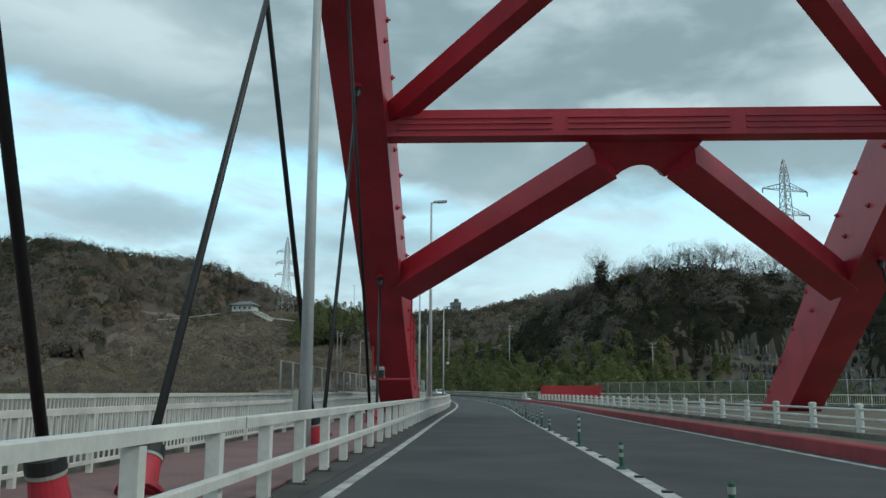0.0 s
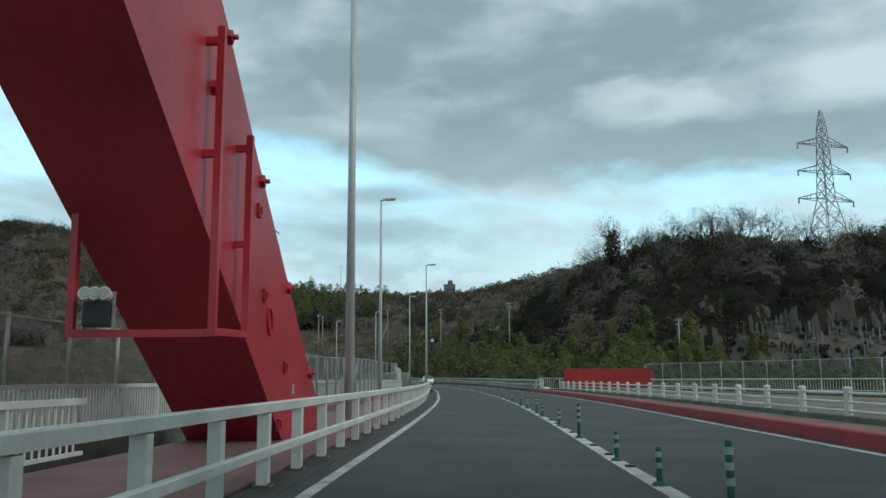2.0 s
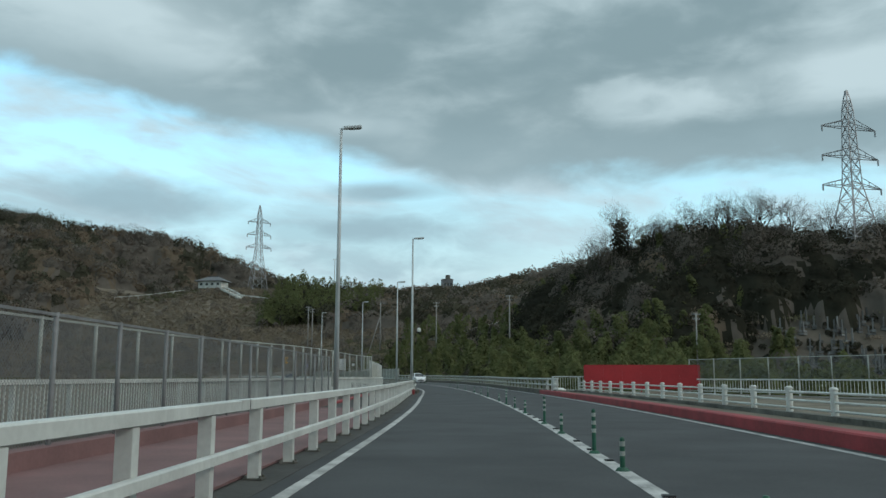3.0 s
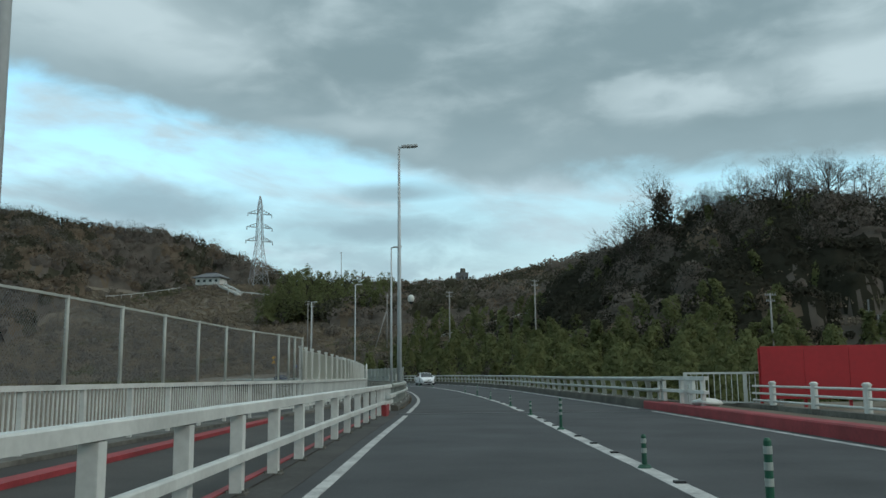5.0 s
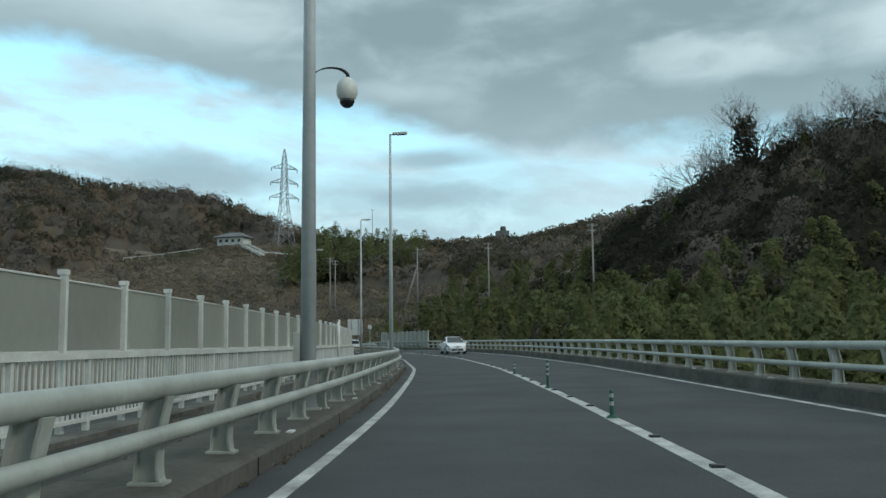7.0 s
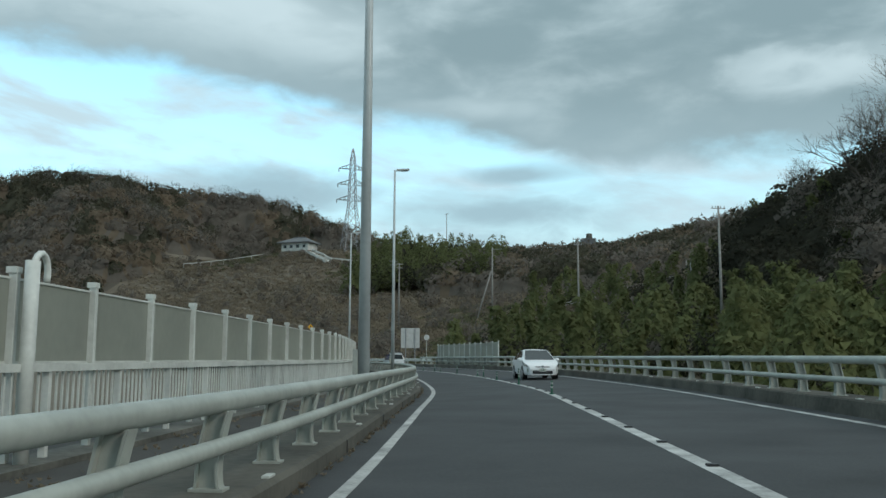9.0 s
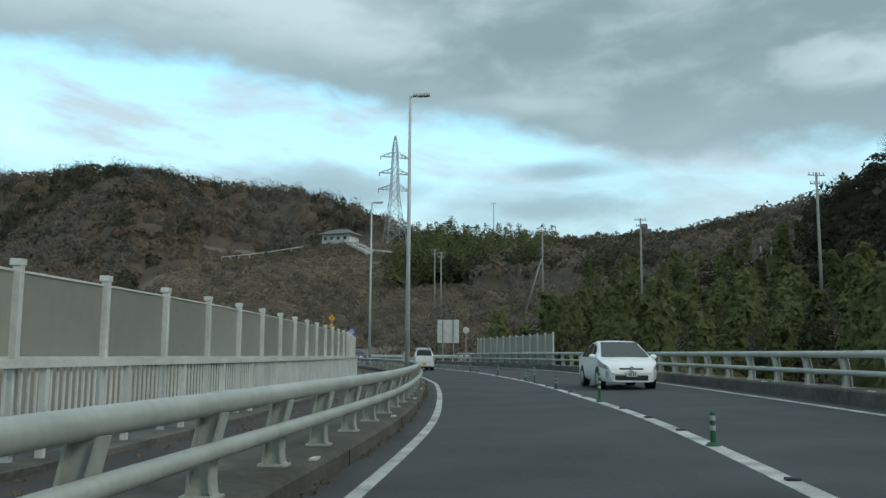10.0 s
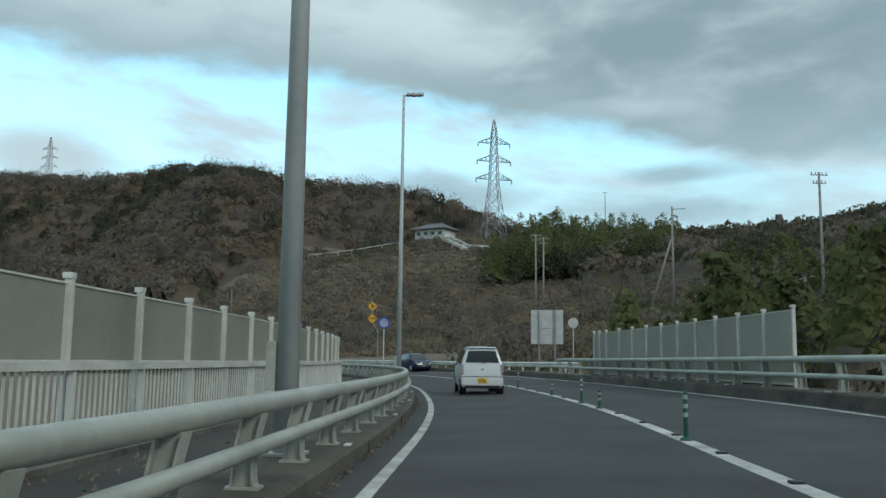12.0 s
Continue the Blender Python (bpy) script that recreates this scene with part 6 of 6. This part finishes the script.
def canopy(name, x0, x1, y0, y1, step, label, trees=TREES, spread=0.56):
    """The closed roof of a wood: domes of its crowns over the ground, in the colour of each tree."""
    gx, gy = np.arange(x0, x1, step), np.arange(y0, y1, step)
    X, Y = np.meshgrid(gx, gy)
    base = terrain(X, Y)
    Z = np.full(X.shape, -99.0)
    K = np.zeros(X.shape, int)
    for x, y, h, kind in trees:
        if not (x0 < x < x1 and y0 < y < y1):
            continue
        R = h * spread
        i0, i1 = max(0, int((x - R - x0) / step)), int((x + R - x0) / step) + 2
        j0, j1 = max(0, int((y - R - y0) / step)), int((y + R - y0) / step) + 2
        q = ((X[j0:j1, i0:i1] - x) ** 2 + (Y[j0:j1, i0:i1] - y) ** 2) / R**2
        dome = np.where(q < 1, float(terrain(x, y)) + h * ((0.2 + 0.36 * np.clip(1 - q, 0, 1) ** 0.6) if kind != "bamboo" else 0.05 + 0.4 * np.clip(1 - q, 0, 1)), -99)
        up = dome > Z[j0:j1, i0:i1]
        Z[j0:j1, i0:i1][up] = dome[up]
        K[j0:j1, i0:i1][up] = ("bare", "dark", "russet", "bamboo", "lit_evergreen").index(kind)
    has = Z > -50
    Z = np.where(has, Z, base - 1.5)
    for _ in range(2):
        E = np.pad(Z, 1, mode="edge")
        Z = (E[1:-1, 1:-1] * 2 + E[:-2, 1:-1] + E[2:, 1:-1] + E[1:-1, :-2] + E[1:-1, 2:]) / 6
    Z = np.where(has, Z + rng.uniform(-0.1, 0.1, Z.shape) * step, base - 1.5)
    # neighbouring crowns mingle at their edges
    jj = np.clip(np.arange(Z.shape[0])[:, None] + rng.integers(-1, 2, Z.shape), 0, Z.shape[0] - 1)
    ii = np.clip(np.arange(Z.shape[1])[None, :] + rng.integers(-1, 2, Z.shape), 0, Z.shape[1] - 1)
    K = K[jj, ii]
    nx = len(gx)
    v = np.c_[(X + rng.uniform(-0.3, 0.3, X.shape) * step).ravel(), (Y + rng.uniform(-0.3, 0.3, X.shape) * step).ravel(), Z.ravel()]
    J, I = np.nonzero(has[:-1, :-1] | has[1:, :-1] | has[:-1, 1:] | has[1:, 1:])
    ob = link_mesh(name, v, [(j * nx + i, j * nx + i + 1, (j + 1) * nx + i + 1, (j + 1) * nx + i) for j, i in zip(J.tolist(), I.tolist())], BARE, smooth=True)
    ob.data.materials.append(DARKGREEN), ob.data.materials.append(RUSSET), ob.data.materials.append(BAMBOO), ob.data.materials.append(LIT_EVERGREEN)
    ob.data.polygons.foreach_set("material_index", K[J, I].astype(np.int32))
    tagged(ob, label, "woods", kind="stuff")


def plant(kind, x, y, h, n, size):
    z = terrain(x, y)
    for a, b, c, hh in zip(x, y, z, h):
        if kind == "bare":
            WOODS["bare"].append(crown_tris(a, b, c + hh * 0.46, hh * 0.5, hh * 0.48, n, size, 1.2, 0.25, 0.8, 0.7, 7))
        elif kind == "bamboo":
            GROVE.append((a, b, hh, "bamboo"))
            WOODS["bamboo"].append(plume_tris(a, b, c - 0.3, hh, hh * rng.uniform(0.22, 0.32), n, size))
        elif kind == "twig":
            WOODS["twig"].append(twig_tris(a, b, c, hh, hh * 0.42, n, size))
        elif kind in ("scrub", "olive"):
            WOODS[kind].append(crown_tris(a, b, c + hh * 0.12, hh * 1.7, hh * 0.45, n, size, 1.3, 0.6, 0.15, 1.8, 4))
        else:
            WOODS[kind].append(crown_tris(a, b, c + hh * 0.42, hh * 0.5, hh * 0.5, n, size, 1.0, 0.2, 0.8, 0.7, 7))


def mixed(x, y, nz, shares, hh, n, size, spread=(0.65, 1.25)):
    """shares: kind and upper bound of the noise for it."""
    low = -9.0
    for kind, high in shares:
        k = (nz > low) & (nz <= high)
        hs = hh * rng.uniform(*spread, k.sum())
        TREES.extend(zip(x[k].tolist(), y[k].tolist(), hs.tolist(), [kind] * int(k.sum())))
        plant(kind, x[k], y[k], hs, n, size)
        low = high


def no_graves(x, y):
    return ~((x > 46) & (x < 96) & (y > 190) & (y < 226))


def forest():
    # the near wooded hill beyond the outer railing
    x, y = wood_zone(4.3, 14, 190, 195, 300, lambda x, y: (terrain(x, y) > 2.5) & no_graves(x, y) & facing_river(x, y))
    nz = clump_noise(x, y, 0.06) + rng.normal(size=len(x)) * 0.2
    mixed(x, y, nz, (("dark", 0.42), ("russet", 0.46), ("bare", 9)), 6.8, 470, 0.54, (0.65, 1.25))
    # rank growth between the gravestones
    x, y = rng.uniform(44, 98, 420), rng.uniform(188, 228, 420)
    for kind, k in (("scrub", slice(0, 60)), ("olive", slice(60, 110)), ("dark", slice(110, 420))):
        plant(kind, x[k], y[k], rng.uniform(0.9, 1.7, len(x[k])), 110, 0.28)
    # taller mixed trees along its crest, their bare tops against the sky
    x, y = wood_zone(5.5, 24, 115, 238, 285, lambda x, y: (terrain(x, y) > 12) & facing_river(x, y))
    nz = rng.normal(size=len(x))
    mixed(x, y, nz, (("dark", 0.0), ("russet", 0.25), ("bare", 9)), 7.6, 460, 0.48)
    plant("twig", x[nz > -0.2], y[nz > -0.2], rng.uniform(7.5, 10.5, (nz > -0.2).sum()), 700, 0.03)
    # bamboo and shrubs at its foot
    x, y = wood_zone(3.4, 4, 78, 150, 232, lambda x, y: no_graves(x, y) & beyond_rail(x, y) & (terrain(x, y) < 9))
    k = rng.random(len(x)) < 0.8
    plant("bamboo", x[k], y[k], rng.uniform(5.5, 10.5, k.sum()), 500, 0.42)
    plant("dark", x[~k], y[~k], rng.uniform(3.5, 6.5, (~k).sum()), 300, 0.28)
    x, y = wood_zone(4.2, -25, 60, 215, 330, beyond_rail)
    sel = rng.random(len(x))
    plant("bamboo", x[sel < 0.35], y[sel < 0.35], rng.uniform(4, 8.5, (sel < 0.35).sum()), 380, 0.46)
    plant("scrub", x[sel > 0.7], y[sel > 0.7], rng.uniform(2, 3.5, (sel > 0.7).sum()), 240, 0.34)
    k = (sel >= 0.35) & (sel <= 0.7)
    plant("dark", x[k], y[k], rng.uniform(2, 4.5, k.sum()), 240, 0.34)
    x, y = wood_zone(3.6, -30, 120, 150, 335, lambda x, y: beyond_rail(x, y) & (terrain(x, y) < 14) & no_graves(x, y) & facing_river(x, y))
    sel = rng.random(len(x))
    plant("scrub", x[sel < 0.55], y[sel < 0.55], rng.uniform(1.4, 3.0, (sel < 0.55).sum()), 130, 0.36)
    plant("olive", x[sel >= 0.55], y[sel >= 0.55], rng.uniform(1.4, 3.0, (sel >= 0.55).sum()), 130, 0.36)
    # far ridges, west of the house
    x, y = wood_zone(6.4, -640, -90, 400, 680, lambda x, y: is_wood(x, y) & facing_river(x, y))
    nz = clump_noise(x, y, 0.022) + rng.normal(size=len(x)) * 0.22
    mixed(x, y, nz, (("lit_evergreen", -0.2), ("russet", 0.06), ("bare", 9)), 9.0, 270, 1.05, (0.65, 1.3))
    high = terrain(x, y) > terrain(x, y + 30) - 6
    k = high & (rng.random(len(x)) < 0.8)
    plant("twig", x[k], y[k], rng.uniform(9, 13.5, k.sum()), 150, 0.10)
    # ridges to the north and north-east
    x, y = wood_zone(6.2, -60, 330, 340, 620, lambda x, y: (terrain(x, y) > 10) & (is_wood(x, y) | (y > 400)) & facing_river(x, y))
    nz = clump_noise(x, y, 0.03) + rng.normal(size=len(x)) * 0.22
    mixed(x, y, nz, (("lit_evergreen", -0.02), ("russet", 0.1), ("bare", 9)), 8.0, 210, 0.95, (0.65, 1.3))
    x, y = wood_zone(8.0, -430, -190, 150, 400, lambda x, y: x < -190)
    plant("russet", x, y, rng.uniform(4, 8, len(x)), 60, 1.0)
    # bamboo grove on the crest
    x, y = wood_zone(3.3, -92, -44, 412, 470, lambda x, y: facing_river(x, y))
    k = rng.random(len(x)) < 0.7
    plant("bamboo", x[k], y[k], rng.uniform(7, 13.0, k.sum()), 220, 0.5)
    plant("dark", x[~k], y[~k], rng.uniform(7, 10.0, (~k).sum()), 180, 0.7)
    # mixed trees beside it
    x, y = wood_zone(4.6, -46, 40, 400, 480, facing_river)
    mixed(x, y, rng.random(len(x)), (("bare", 0.3), ("russet", 0.5), ("lit_evergreen", 9)), 7.2, 170, 0.85)
    # scrub on the slope below the house
    x, y = wood_zone(2.3, -230, 25, 262, 470, lambda x, y: ~is_wood(x, y) & facing_river(x, y))
    nz = clump_noise(x, y, 0.035) + np.clip((330 - y) / 160, -0.3, 0.25) + rng.normal(size=len(x)) * 0.1
    for kind, k in (("scrub", nz < 0.22), ("olive", nz >= 0.22)):
        plant(kind, x[k], y[k], rng.uniform(0.7, 1.6, k.sum()), 46, 0.46)
    k = rng.random(len(x)) < 0.05
    plant("bare", x[k], y[k], rng.uniform(2.5, 5.0, k.sum()), 150, 0.4)
    canopy("hill_canopy", 12, 192, 193, 302, 0.95, "dense grey-brown winter wood on the hill beyond the railing")
    canopy("ridge_canopy", -642, -88, 398, 682, 2.3, "dense brown winter wood over the far ridges")
    canopy("north_canopy", -62, 332, 338, 622, 2.2, "dense dark mixed wood on the northern ridge")
    canopy("bamboo_canopy", -28, 80, 148, 332, 0.75, "dense green bamboo thicket along the road", GROVE, 0.3)
    canopy("grove_canopy", -94, -42, 410, 472, 0.9, "dense green bamboo grove on the crest", GROVE, 0.3)
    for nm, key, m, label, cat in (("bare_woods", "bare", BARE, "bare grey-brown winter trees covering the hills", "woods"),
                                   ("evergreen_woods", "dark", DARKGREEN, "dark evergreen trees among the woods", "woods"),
                                   ("lit_evergreen_woods", "lit_evergreen", LIT_EVERGREEN, "evergreen trees on the far ridges, coloured paler for the brighter light there", "woods"),
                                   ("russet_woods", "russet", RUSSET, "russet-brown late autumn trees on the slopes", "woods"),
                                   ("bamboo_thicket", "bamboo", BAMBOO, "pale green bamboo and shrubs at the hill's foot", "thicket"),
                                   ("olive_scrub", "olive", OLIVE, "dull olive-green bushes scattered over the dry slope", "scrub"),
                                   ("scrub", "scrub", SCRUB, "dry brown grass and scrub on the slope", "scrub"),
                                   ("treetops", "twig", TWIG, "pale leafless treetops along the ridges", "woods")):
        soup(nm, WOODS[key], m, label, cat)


forest()


def bare_tree(x, y, h, seed, ivy=False):
    """A leafless tree: forking limbs down to twigs."""
    rnd = random.Random(seed)
    z = ground_z(x, y)
    label = "leafless tree with an ivy-covered trunk on the skyline" if ivy else "tall leafless tree with fine spreading branches on the skyline"
    t = thing("tree", pose(x, y, z - 0.3), label, "tree", "bare trees on the skyline")
    limbs, twigs = new_bm(), new_bm()

    def grow(p, d, length, r, depth):
        q = p + d * length
        tube(limbs if depth < 3 else twigs, p, q, r, r * 0.68, 6 if depth < 2 else 4)
        if depth == 5:
            return
        for i in range(3 if depth > 0 else 4):
            a = Vector((rnd.gauss(0, 1), rnd.gauss(0, 1), rnd.gauss(0.35, 0.6))).normalized()
            nd = (d * 0.75 + a * (0.62 if depth else 0.45)).normalized()
            grow(p.lerp(q, rnd.uniform(0.65, 1.0)), nd, length * rnd.uniform(0.6, 0.8), r * 0.55, depth + 1)

    grow(Vector((0, 0, 0)), Vector((rnd.uniform(-0.1, 0.1), rnd.uniform(-0.1, 0.1), 1)).normalized(), h * 0.34, h * 0.017, 0)
    part("trunk", limbs, BARK, t)
    part("crown", twigs, BARE, t)
    soup("spray", [twig_tris(0, 0, h * 0.1, h * 0.92, h * 0.34, 900, 0.02)], TWIG, "", "", t)
    if ivy:
        tr = [crown_tris(0, 0, h * (0.2 + 0.1 * k), h * (0.17 - 0.013 * k), h * 0.1, 300, 0.5, 1.0, 0.1, 0.3) for k in range(6)]
        soup("ivy", tr, DARKGREEN, "", "", t)
    return t


for i, (x, y, h, iv) in enumerate(((29, 266, 15, False), (36.1, 269, 17.5, True), (33, 273, 13, False), (44, 266, 15, False), (51, 262, 16, False), (58, 258, 16, False), (66, 257, 17, False), (74, 254, 16, False), (47, 268, 14, False), (82, 252, 16, False), (92, 250, 16, False), (25, 288, 11, False), (18, 300, 10, False), (62, 262, 16, False), (70, 262, 17, False))):
    bare_tree(x, y, h * (1.2 if i < 3 else 0.92), 100 + i, iv)


def footway_litter():
    """Dry leaves, grit and moss tufts along the footway and the kerb's foot."""
    tris = []
    for s in rng.uniform(110, 250, 900):
        p = at(s, rng.uniform(-3.9, -1.6), 0.035)
        tris.append(crown_tris(p.x, p.y, p.z + 0.01, 0.14, 0.012, 5, 0.05))
    for s in rng.uniform(111, 250, 500):
        p = at(s, rng.normal(-0.40, 0.03), 0.008)
        tris.append(crown_tris(p.x, p.y, p.z + 0.012, 0.05, 0.018, 6, 0.035))
    soup("litter", tris, SCRUB, "dry leaves and grit along the footway and kerb", "litter")


footway_litter()
